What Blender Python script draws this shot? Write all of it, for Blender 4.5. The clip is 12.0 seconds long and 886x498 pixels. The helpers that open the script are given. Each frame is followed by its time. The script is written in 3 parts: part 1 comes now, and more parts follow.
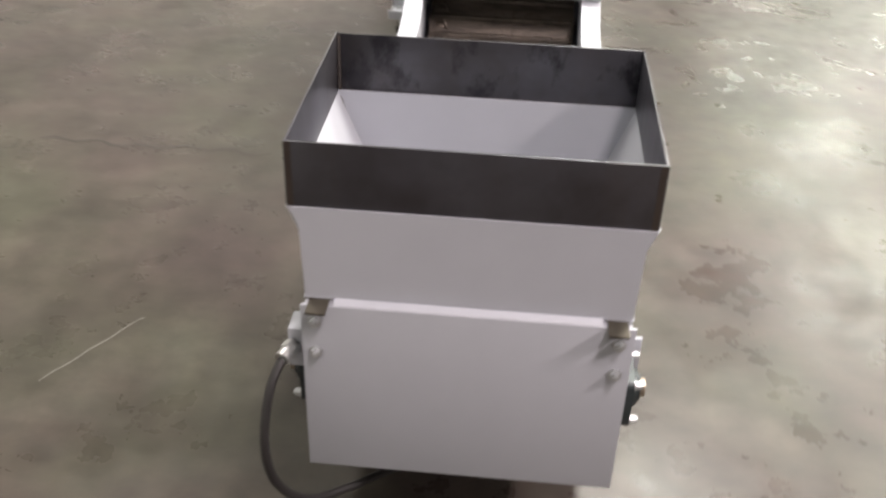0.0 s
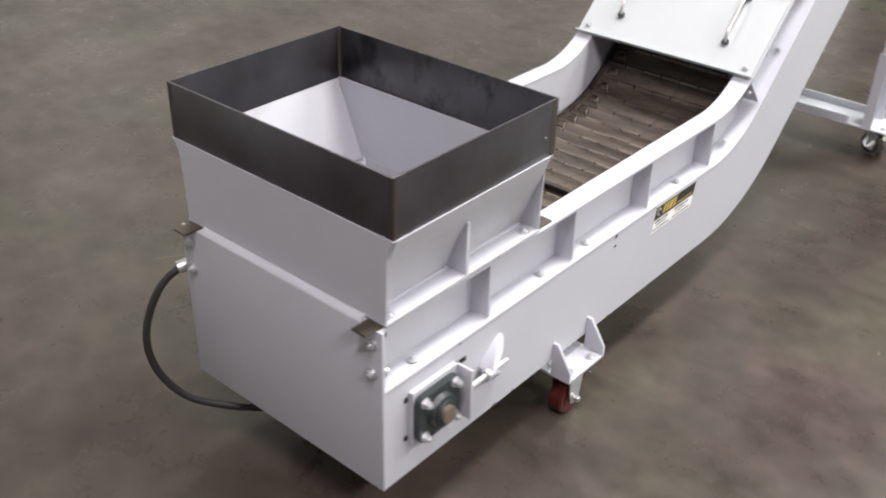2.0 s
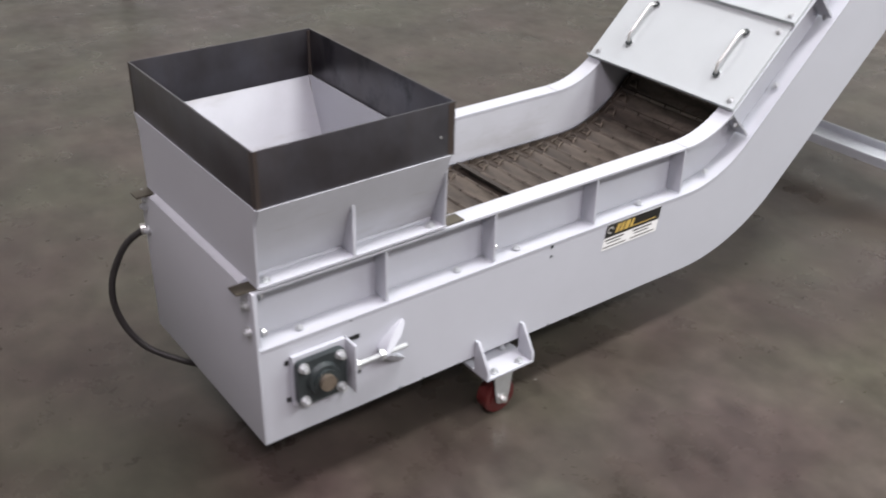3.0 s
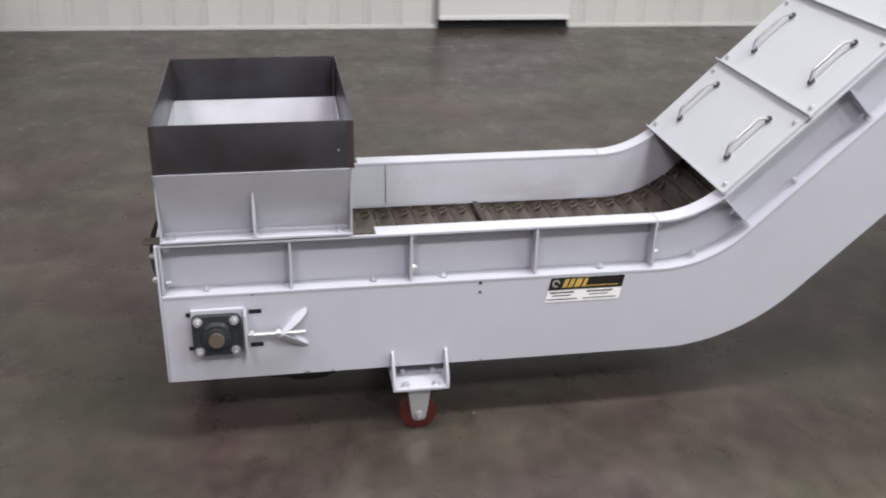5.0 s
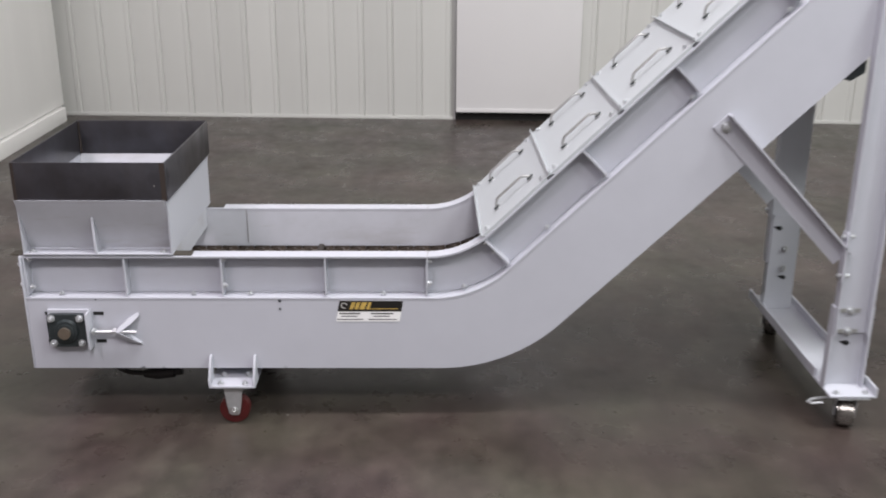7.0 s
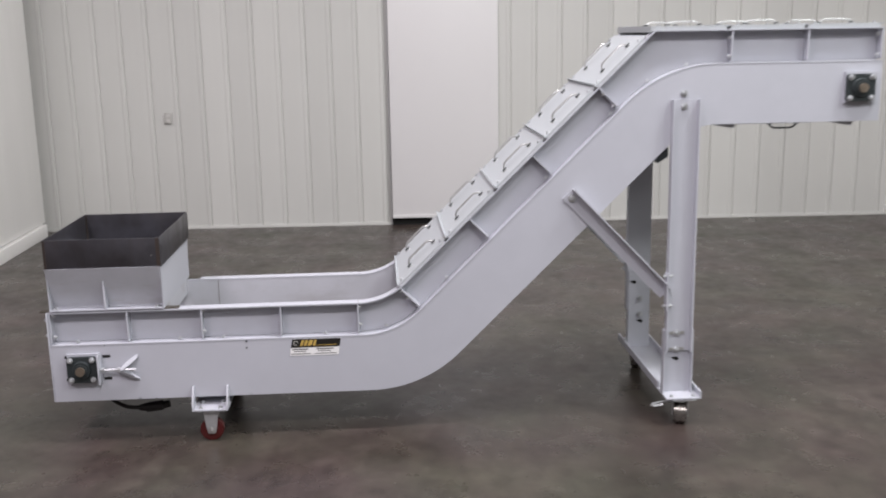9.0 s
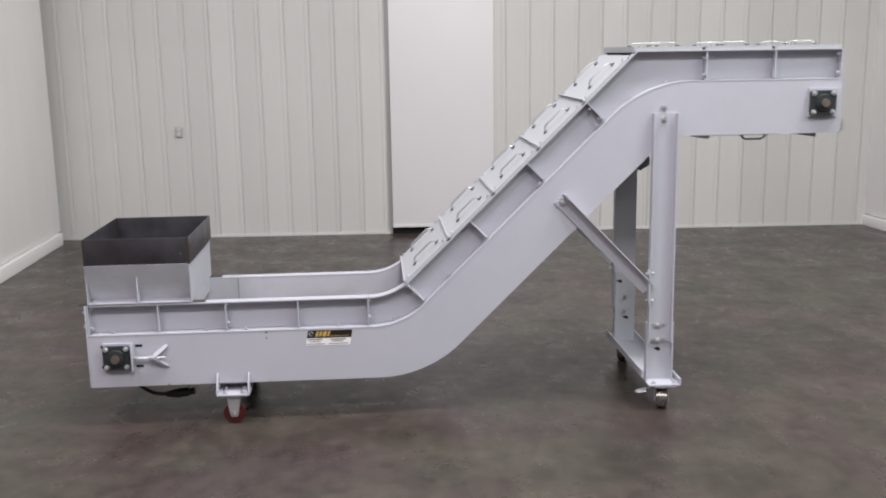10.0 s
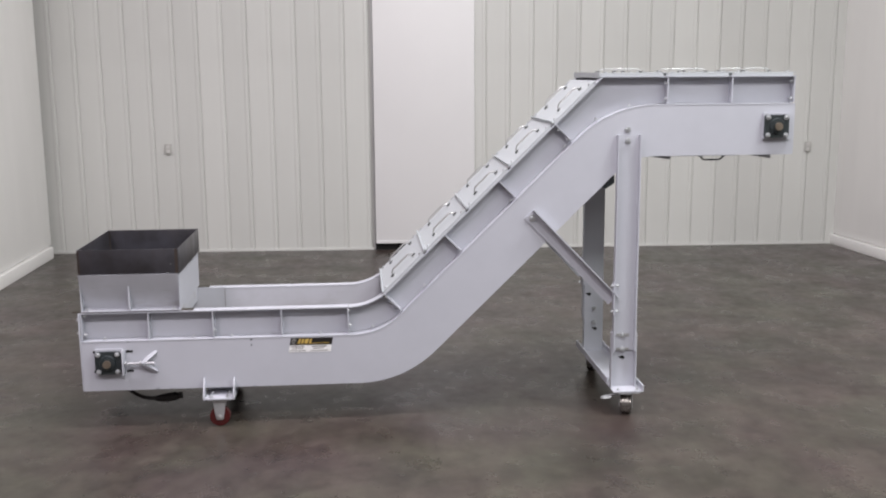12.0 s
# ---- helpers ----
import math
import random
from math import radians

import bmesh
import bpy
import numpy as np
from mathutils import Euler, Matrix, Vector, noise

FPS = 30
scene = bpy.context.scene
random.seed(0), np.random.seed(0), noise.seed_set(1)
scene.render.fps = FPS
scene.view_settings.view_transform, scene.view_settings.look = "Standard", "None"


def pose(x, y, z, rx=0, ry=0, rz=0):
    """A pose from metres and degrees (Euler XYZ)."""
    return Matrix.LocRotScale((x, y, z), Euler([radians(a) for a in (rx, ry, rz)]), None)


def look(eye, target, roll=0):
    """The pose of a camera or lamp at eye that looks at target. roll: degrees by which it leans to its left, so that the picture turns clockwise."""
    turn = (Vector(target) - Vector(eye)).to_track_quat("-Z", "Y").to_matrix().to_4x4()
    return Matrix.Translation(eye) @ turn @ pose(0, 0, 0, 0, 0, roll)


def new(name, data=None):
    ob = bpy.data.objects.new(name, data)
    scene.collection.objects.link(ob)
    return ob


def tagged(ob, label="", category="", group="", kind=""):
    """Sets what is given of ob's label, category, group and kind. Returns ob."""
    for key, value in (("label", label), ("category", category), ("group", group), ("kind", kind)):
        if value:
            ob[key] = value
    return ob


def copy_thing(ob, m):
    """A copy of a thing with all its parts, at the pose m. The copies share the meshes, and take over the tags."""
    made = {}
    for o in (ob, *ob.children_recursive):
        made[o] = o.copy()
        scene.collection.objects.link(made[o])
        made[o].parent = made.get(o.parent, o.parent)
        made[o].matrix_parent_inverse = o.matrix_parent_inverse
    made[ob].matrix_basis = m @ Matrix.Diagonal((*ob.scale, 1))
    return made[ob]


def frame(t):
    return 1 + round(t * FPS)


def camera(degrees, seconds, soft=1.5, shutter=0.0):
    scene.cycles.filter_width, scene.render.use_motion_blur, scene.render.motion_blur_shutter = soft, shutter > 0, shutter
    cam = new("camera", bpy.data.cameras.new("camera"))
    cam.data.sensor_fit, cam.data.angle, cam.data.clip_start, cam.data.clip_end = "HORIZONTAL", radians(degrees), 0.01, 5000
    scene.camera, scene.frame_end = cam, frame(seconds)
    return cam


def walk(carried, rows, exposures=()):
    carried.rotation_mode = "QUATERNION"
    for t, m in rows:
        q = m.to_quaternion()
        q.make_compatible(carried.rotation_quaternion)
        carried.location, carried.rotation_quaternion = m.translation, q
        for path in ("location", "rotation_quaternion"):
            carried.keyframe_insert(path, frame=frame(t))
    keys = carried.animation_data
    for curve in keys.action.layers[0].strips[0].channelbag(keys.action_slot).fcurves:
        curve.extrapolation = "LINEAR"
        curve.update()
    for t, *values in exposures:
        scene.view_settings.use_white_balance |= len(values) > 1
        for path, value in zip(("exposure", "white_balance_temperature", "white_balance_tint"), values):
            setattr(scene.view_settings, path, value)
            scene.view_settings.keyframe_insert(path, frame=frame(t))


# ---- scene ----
cam = camera(48.3, 12.0, soft=1.9, shutter=0.8)
PATH = [
    (0, (0.045, -1.176, 1.397), (-0.074, 0.486, 0.291), 1.9),
    (0.5, (0.328, -1.133, 1.397), (-0.066, 0.521, 0.344), 0.8),
    (1, (0.579, -1.03, 1.391), (-0.031, 0.537, 0.31), 3.9),
    (1.5, (0.866, -0.976, 1.392), (-0.015, 0.457, 0.31), 2.4),
    (2, (1.108, -0.893, 1.406), (0.015, 0.419, 0.366), 1.6),
    (2.5, (1.355, -0.75, 1.413), (0.104, 0.427, 0.389), 1.2),
    (3, (1.590, -0.608, 1.411), (0.202, 0.440, 0.425), 1.2),
    (3.2, (1.685, -0.546, 1.414), (0.260, 0.444, 0.454), 1.4),
    (4.8, (2.158, 0.133, 1.403), (0.418, 0.546, 0.539), 1.6),
    (5, (2.192, 0.261, 1.392), (0.412, 0.581, 0.537), 1.3),
    (5.5, (2.313, 0.513, 1.39), (0.487, 0.684, 0.591), 1.3),
    (6, (2.473, 0.747, 1.391), (0.622, 0.86, 0.642), 0.9),
    (6.5, (2.605, 0.962, 1.402), (0.745, 1.044, 0.671), -0.1),
    (7, (2.79, 1.115, 1.421), (0.904, 1.141, 0.754), 0.3),
    (7.5, (3.026, 1.164, 1.428), (1.117, 1.234, 0.834), -0.1),
    (7.7, (3.138, 1.189, 1.438), (1.221, 1.252, 0.872), -0.1),
    (9.3, (3.861, 1.206, 1.447), (1.905, 1.342, 1.051), -0.6),
    (9.5, (3.943, 1.195, 1.448), (1.986, 1.33, 1.06), 0.1),
    (10, (4.099, 1.145, 1.457), (2.142, 1.28, 1.066), -0.9),
    (10.5, (4.212, 1.14, 1.464), (2.262, 1.308, 1.056), -0.9),
    (11, (4.27, 1.158, 1.469), (2.319, 1.333, 1.065), -0.7),
    (11.5, (4.315, 1.171, 1.471), (2.36, 1.33, 1.084), -0.6),
    (12, (4.332, 1.174, 1.473), (2.37, 1.336, 1.12), -0.4),
]
EXPOSURES = [(0.0, 0.53, 7050, 9), (1.0, 0.52, 6900, 7.5), (2.0, 0.18, 6750, 9.5), (3.0, -0.06, 6550, 10.5), (5.0, -0.20, 6500, 11.5), (6.5, -0.34, 6500, 12.5), (9.5, -0.43, 6500, 15), (12.0, -0.39, 6500, 14.5)]
walk(cam, [(t, look(eye, target, roll)) for t, eye, target, roll in PATH], EXPOSURES)

# ---- world and lamps ----
world = bpy.data.worlds.new("world")
scene.world = world
world.use_nodes = True
world.node_tree.nodes["Background"].inputs[0].default_value = (0.75, 0.8, 0.9, 1)
world.node_tree.nodes["Background"].inputs[1].default_value = 0.3
LAMP_POWER = 128
CEILING_Z = 5.2
# The two lamps at x 1.0 are added to brighten the floor, without known source
LAMPS = [(1.2, -1.6, 1.0), (-1.9, 1.9, 0.68), (1.2, 1.6, 1.3), (1.2, 3.9, 1.55), (4.6, -1.6, 1.7), (4.6, 1.8, 1.7), (4.2, 5.0, 1.2), (3.8, 7.8, 1.1), (4.0, 11.0, 1.0), (6.4, 8.4, 0.8), (6.4, 11.6, 0.8), (7.8, 1.8, 0.9), (6.4, 15.5, 1.1), (3.7, 14.2, 0.7), (1.0, 9.2, 0.45), (1.0, 12.4, 0.4)]


# ---- materials ----
def material(name):
    m = bpy.data.materials.new(name)
    m.use_nodes = True
    nt = m.node_tree
    return m, nt, nt.nodes["Principled BSDF"]


def noise_node(nt, scale, detail=4, rough=0.55, stretch=(1, 1, 1), coords="Object"):
    tc = nt.nodes.new("ShaderNodeTexCoord")
    mp = nt.nodes.new("ShaderNodeMapping")
    mp.inputs["Scale"].default_value = stretch
    n = nt.nodes.new("ShaderNodeTexNoise")
    n.inputs["Scale"].default_value, n.inputs["Detail"].default_value, n.inputs["Roughness"].default_value = scale, detail, rough
    nt.links.new(tc.outputs[coords], mp.inputs["Vector"])
    nt.links.new(mp.outputs["Vector"], n.inputs["Vector"])
    return n.outputs["Fac"]


def ramp(nt, src, lo, hi, a, b):
    r = nt.nodes.new("ShaderNodeValToRGB")
    r.color_ramp.elements[0].position, r.color_ramp.elements[1].position = lo, hi
    r.color_ramp.elements[0].color, r.color_ramp.elements[1].color = (*a, 1), (*b, 1)
    nt.links.new(src, r.inputs["Fac"])
    return r.outputs["Color"]


def mix(nt, fac, a, b, mode="MIX"):
    n = nt.nodes.new("ShaderNodeMix")
    n.data_type, n.blend_type = "RGBA", mode
    for sock, v in ((n.inputs[0], fac), (n.inputs[6], a), (n.inputs[7], b)):
        if isinstance(v, (int, float)):
            sock.default_value = v
        elif isinstance(v, tuple):
            sock.default_value = (*v, 1)
        else:
            nt.links.new(v, sock)
    return n.outputs[2]


def span(nt, src, a, b):
    n = nt.nodes.new("ShaderNodeMapRange")
    n.inputs["To Min"].default_value, n.inputs["To Max"].default_value = a, b
    nt.links.new(src, n.inputs["Value"])
    return n.outputs["Result"]


def bump(nt, bsdf, src, strength, distance):
    n = nt.nodes.new("ShaderNodeBump")
    n.inputs["Strength"].default_value, n.inputs["Distance"].default_value = strength, distance
    nt.links.new(src, n.inputs["Height"])
    nt.links.new(n.outputs["Normal"], bsdf.inputs["Normal"])


def simple(name, colour, rough=0.5, metal=0.0, vary=0.12, scale=25, relief=0.0, spread=0.15, stretch=(1, 1, 1)):
    """A surface with colour that varies at two scales, uneven gloss and fine relief."""
    m, nt, b = material(name)
    fine = noise_node(nt, scale, 5, 0.6, stretch)
    broad = noise_node(nt, scale * 0.13, 3, 0.5, stretch)
    dark, light = tuple(c * (1 - vary) for c in colour), tuple(min(1, c * (1 + vary)) for c in colour)
    col = mix(nt, 0.5, ramp(nt, fine, 0.3, 0.7, dark, light), ramp(nt, broad, 0.3, 0.7, dark, light))
    nt.links.new(col, b.inputs["Base Color"])
    nt.links.new(span(nt, fine, max(0.03, rough - spread), min(1, rough + spread)), b.inputs["Roughness"])
    b.inputs["Metallic"].default_value = metal
    if relief:
        bump(nt, b, fine, 0.4, relief)
    return m


PAINT = simple("grey_enamel", (0.436, 0.446, 0.490), 0.47, 0, 0.035, 14, 0.0006, 0.08)
# The same grey enamel with greenish overhead light put into its colour
COVER_TOPLIT = simple("grey_enamel_toplit", (0.424, 0.449, 0.467), 0.47, 0, 0.035, 14, 0.0006, 0.08)
ZINC = simple("zinc", (0.55, 0.565, 0.58), 0.36, 0.65, 0.15, 60)
DULL = simple("dull_steel", (0.36, 0.36, 0.35), 0.5, 0.45, 0.15, 40)
CHROME = simple("chrome", (0.56, 0.56, 0.555), 0.33, 0.86, 0.08, 40, 0, 0.06)
CAST = simple("cast_iron", (0.030, 0.037, 0.039), 0.45, 0.2, 0.3, 60, 0.001)
BRONZE = simple("oily_shaft", (0.30, 0.250, 0.200), 0.38, 0.8, 0.25, 50)
RUBBER = simple("black_rubber", (0.018, 0.016, 0.016), 0.55, 0, 0.3, 40, 0.0005)
RED = simple("red_polyurethane", (0.066, 0.007, 0.007), 0.4, 0, 0.2, 40)
WHEEL_GREY = simple("worn_grey_wheel", (0.22, 0.205, 0.19), 0.27, 0.8, 0.3, 40)
BLACKHOLE = simple("dark_slot", (0.006, 0.006, 0.006), 0.9, 0, 0.1, 30)
CLEAT = simple("oily_cleat", (0.035, 0.028, 0.023), 0.5, 0.3, 0.35, 30)
HOOK = simple("worn_hook_steel", (0.092, 0.074, 0.060), 0.4, 0.6, 0.35, 60)
HEAT = simple("heat_tinted_steel", (0.084, 0.068, 0.061), 0.36, 0.6, 0.3, 14, 0, 0.12, (1, 1, 0.15))
SEAM = simple("dirty_seam", (0.20, 0.19, 0.18), 0.6, 0, 0.4, 60)
BARE = simple("bare_flat_bar", (0.10, 0.088, 0.070), 0.5, 0.7, 0.35, 30, 0.0004, 0.15, (1, 0.2, 1))
LABEL_BLACK = simple("label_black", (0.012, 0.011, 0.010), 0.35, 0, 0.15, 40)
LABEL_WHITE = simple("label_white", (0.80, 0.80, 0.80), 0.4, 0, 0.03, 40)
LABEL_GOLD = simple("label_gold", (0.55, 0.38, 0.10), 0.4, 0.2, 0.25, 60)
WALL_LEFT_MAT = simple("white_painted_board", (0.84, 0.832, 0.81), 0.55, 0, 0.05, 4.5, 0.002, 0.15, (1, 1, 0.2))
DOOR_MAT = simple("white_door_skin", (0.70, 0.692, 0.69), 0.5, 0, 0.03, 1.2, 0.001)
SOCKET_FACE = simple("socket_face", (0.5, 0.49, 0.47), 0.5, 0, 0.1, 30)
HALL_MAT = simple("hall_wall_grey", (0.37, 0.36, 0.35), 0.7, 0, 0.08, 2)
# paler, so that the unseen south wall brightens the rim's front
HALL_BOUNCE = simple("hall_wall_bounce", (0.55, 0.54, 0.52), 0.7, 0, 0.06, 2)
CEIL_MAT = simple("ceiling_grey", (0.45, 0.45, 0.44), 0.7, 0, 0.05, 2)
OUTLET_MAT = simple("grey_plastic", (0.42, 0.415, 0.39), 0.5, 0, 0.1, 30)
CRACK_MAT = simple("crack_dirt", (0.040, 0.033, 0.029), 0.6, 0, 0.4, 18)
SCRATCH_MAT = simple("pale_scratch", (0.14, 0.13, 0.115), 0.6, 0, 0.4, 20)
HOUSING = simple("lamp_housing", (0.5, 0.5, 0.5), 0.5, 0.3, 0.05, 10)


def scuffed_enamel():
    """The grey enamel where material rubs on it: brown grease smudges and fine scratches."""
    m, nt, b = material("scuffed_enamel")
    cloud = noise_node(nt, 9, 5, 0.6)
    grease = noise_node(nt, 4.5, 5, 0.6, (1, 0.5, 1.4))
    rub = noise_node(nt, 40, 4, 0.6, (1, 0.2, 1))
    base = ramp(nt, cloud, 0.3, 0.7, (0.420, 0.430, 0.462), (0.466, 0.477, 0.518))
    base = mix(nt, ramp(nt, grease, 0.53, 0.72, (0, 0, 0), (0.50, 0.50, 0.50)), base, (0.24, 0.215, 0.20))
    base = mix(nt, ramp(nt, rub, 0.62, 0.72, (0, 0, 0), (0.22, 0.22, 0.22)), base, (0.33, 0.31, 0.30))
    nt.links.new(base, b.inputs["Base Color"])
    nt.links.new(span(nt, cloud, 0.32, 0.52), b.inputs["Roughness"])
    bump(nt, b, cloud, 0.3, 0.0008)
    return m


def steel_band(dirt):
    """Hot-rolled sheet: blue-black mill scale with brown bloom near the bends and dark smears."""
    m, nt, b = material("hot_rolled_sheet")
    b.inputs["Metallic"].default_value = 0.65
    cloud = noise_node(nt, 5, 4, 0.6)
    streak = noise_node(nt, 9, 5, 0.6, (1, 1, 0.10))
    smear = noise_node(nt, 11, 5, 0.65, (1, 1, 0.7))
    base = ramp(nt, cloud, 0.35, 0.65, (0.060, 0.056, 0.062), (0.098, 0.098, 0.114))
    base = mix(nt, ramp(nt, streak, 0.52, 0.75, (0, 0, 0), (0.32, 0.32, 0.32)), base, (0.082, 0.066, 0.059))
    base = mix(nt, ramp(nt, smear, 0.53, 0.64, (0, 0, 0), (dirt, dirt, dirt)), base, (0.020, 0.019, 0.024))
    nt.links.new(base, b.inputs["Base Color"])
    nt.links.new(span(nt, streak, 0.22, 0.48), b.inputs["Roughness"])
    bump(nt, b, streak, 0.25, 0.0006)
    return m


def belt_steel():
    """Oily brown steel with lengthwise streaks of rust and rub marks."""
    m, nt, b = material("oily_belt_steel")
    info = nt.nodes.new("ShaderNodeObjectInfo")
    streak = noise_node(nt, 26, 5, 0.68, (0.22, 1, 1))
    spots = noise_node(nt, 45, 4, 0.6)
    base = ramp(nt, streak, 0.3, 0.72, (0.026, 0.020, 0.017), (0.140, 0.114, 0.094))
    base = mix(nt, ramp(nt, spots, 0.55, 0.7, (0, 0, 0), (0.6, 0.6, 0.6)), base, (0.03, 0.022, 0.018))
    tone = span(nt, info.outputs["Random"], 0.75, 1.2)
    comb = nt.nodes.new("ShaderNodeCombineColor")
    for i in range(3):
        nt.links.new(tone, comb.inputs[i])
    base = mix(nt, 1.0, base, comb.outputs["Color"], "MULTIPLY")
    nt.links.new(base, b.inputs["Base Color"])
    nt.links.new(span(nt, streak, 0.32, 0.6), b.inputs["Roughness"])
    b.inputs["Metallic"].default_value = 0.45
    bump(nt, b, spots, 0.35, 0.0008)
    return m


def concrete():
    """Worn, sealed warehouse slab: broad mottling, dark tyre and oily patches, pale scuffs and fine pores, with shade
    painted under the slope.
    """
    m, nt, b = material("sealed_concrete")
    broad = noise_node(nt, 0.7, 5, 0.6)
    mid = noise_node(nt, 4.0, 4, 0.58, (0.9, 1.05, 1))
    grain = noise_node(nt, 13, 4, 0.6, (0.85, 1.1, 1))
    patch = noise_node(nt, 3.2, 5, 0.6, (1.2, 0.7, 1))
    blot = noise_node(nt, 1.3, 4, 0.55, (0.8, 1.2, 1))
    scuff = noise_node(nt, 6, 3, 0.55, (0.5, 1.3, 1))
    base = ramp(nt, broad, 0.38, 0.62, (0.052, 0.041, 0.038), (0.066, 0.062, 0.045))
    base = mix(nt, 0.5, base, ramp(nt, mid, 0.30, 0.70, (0.012, 0.009, 0.008), (0.105, 0.093, 0.075)))
    base = mix(nt, ramp(nt, patch, 0.36, 0.74, (0, 0, 0), (0.80, 0.80, 0.80)), base, (0.021, 0.0165, 0.014))
    base = mix(nt, ramp(nt, blot, 0.50, 0.70, (0, 0, 0), (0.42, 0.42, 0.42)), base, (0.078, 0.073, 0.059))
    base = mix(nt, ramp(nt, scuff, 0.56, 0.78, (0, 0, 0), (0.22, 0.22, 0.22)), base, (0.115, 0.107, 0.094))
    base = mix(nt, 0.20, base, ramp(nt, grain, 0.30, 0.70, (0.008, 0.006, 0.005), (0.118, 0.104, 0.085)))
    # oily smudges that come in groups
    group = noise_node(nt, 1.1, 3, 0.5)
    smudge = noise_node(nt, 5.5, 6, 0.66, (0.8, 1.15, 1))
    spots = mix(nt, 1.0, ramp(nt, group, 0.34, 0.66, (0.1, 0.1, 0.1), (1, 1, 1)), ramp(nt, smudge, 0.36, 0.84, (0, 0, 0), (0.70, 0.70, 0.70)), "MULTIPLY")
    base = mix(nt, spots, base, (0.020, 0.016, 0.014))
    # oily blotches beside the stand, widened to paint in the shade under the slope
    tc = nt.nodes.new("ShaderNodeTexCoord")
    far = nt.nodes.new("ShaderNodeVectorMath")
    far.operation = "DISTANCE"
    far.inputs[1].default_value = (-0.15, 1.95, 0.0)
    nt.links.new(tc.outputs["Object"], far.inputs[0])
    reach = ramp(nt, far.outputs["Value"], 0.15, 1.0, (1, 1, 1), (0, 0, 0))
    oil_shade = mix(nt, 1.0, reach, ramp(nt, smudge, 0.34, 0.62, (0.35, 0.35, 0.35), (0.9, 0.9, 0.9)), "MULTIPLY")
    base = mix(nt, oil_shade, base, (0.024, 0.019, 0.017))
    # the slab's hue drifts between mauve-brown and olive
    drift = noise_node(nt, 1.7, 4, 0.55)
    base = mix(nt, 1.0, base, ramp(nt, drift, 0.36, 0.64, (1.10, 0.94, 1.03), (0.97, 1.03, 0.94)), "MULTIPLY")
    nt.links.new(base, b.inputs["Base Color"])
    wear = noise_node(nt, 4, 2, 0.5)
    grit = noise_node(nt, 13, 5, 0.62)
    gloss = mix(nt, 0.5, ramp(nt, wear, 0.2, 0.8, (0, 0, 0), (1, 1, 1)), ramp(nt, grit, 0.2, 0.8, (0, 0, 0), (1, 1, 1)))
    nt.links.new(span(nt, gloss, 0.12, 0.52), b.inputs["Roughness"])
    b.inputs["Specular IOR Level"].default_value = 0.34
    bump(nt, b, grit, 0.04, 0.002)
    return m


def wall_panel_mat():
    m, nt, b = material("pale_liner_panel")
    info = nt.nodes.new("ShaderNodeObjectInfo")
    run = noise_node(nt, 3.0, 4, 0.5, (1, 1, 0.12))
    broad = noise_node(nt, 0.8, 3, 0.5)
    base = mix(nt, 0.5, ramp(nt, run, 0.3, 0.7, (0.52, 0.522, 0.496), (0.598, 0.60, 0.573)), ramp(nt, broad, 0.3, 0.7, (0.53, 0.532, 0.506), (0.624, 0.628, 0.60)))
    tone = span(nt, info.outputs["Random"], 0.95, 1.03)
    comb = nt.nodes.new("ShaderNodeCombineColor")
    for i in range(3):
        nt.links.new(tone, comb.inputs[i])
    nt.links.new(mix(nt, 1.0, base, comb.outputs["Color"], "MULTIPLY"), b.inputs["Base Color"])
    b.inputs["Roughness"].default_value = 0.45
    bump(nt, b, run, 0.1, 0.003)
    return m


PAINT_INSIDE = scuffed_enamel()
BAND, BAND_SMEARED = steel_band(0.12), steel_band(0.85)
BELT = belt_steel()
FLOOR_MAT = concrete()
PANEL_MAT = wall_panel_mat()


# ---- mesh tools ----
def box(bm, lo, hi, bevel=0.0):
    geom = bmesh.ops.create_cube(bm, size=1)["verts"]
    for v in geom:
        v.co = Vector([lo[i] + (v.co[i] + 0.5) * (hi[i] - lo[i]) for i in range(3)])
    if bevel:
        edges = list({e for v in geom for e in v.link_edges})
        bmesh.ops.bevel(bm, geom=edges, offset=bevel, segments=2, affect="EDGES", profile=0.6)
    return bm


def prism(bm, pts, x0, x1):
    """A plate cut to the outline pts (y, z), from x0 to x1."""
    a = [bm.verts.new((x0, y, z)) for y, z in pts]
    b = [bm.verts.new((x1, y, z)) for y, z in pts]
    n = len(pts)
    bm.faces.new(a), bm.faces.new(b[::-1])
    for i in range(n):
        bm.faces.new((a[i], b[i], b[(i + 1) % n], a[(i + 1) % n]))
    return bm


def rod(bm, p0, p1, r, n=12, r2=None):
    p0, p1 = Vector(p0), Vector(p1)
    d = p1 - p0
    m = Matrix.Translation((p0 + p1) / 2) @ d.to_track_quat("Z", "Y").to_matrix().to_4x4()
    bmesh.ops.create_cone(bm, cap_ends=True, segments=n, radius1=r, radius2=r if r2 is None else r2, depth=d.length, matrix=m)
    return bm


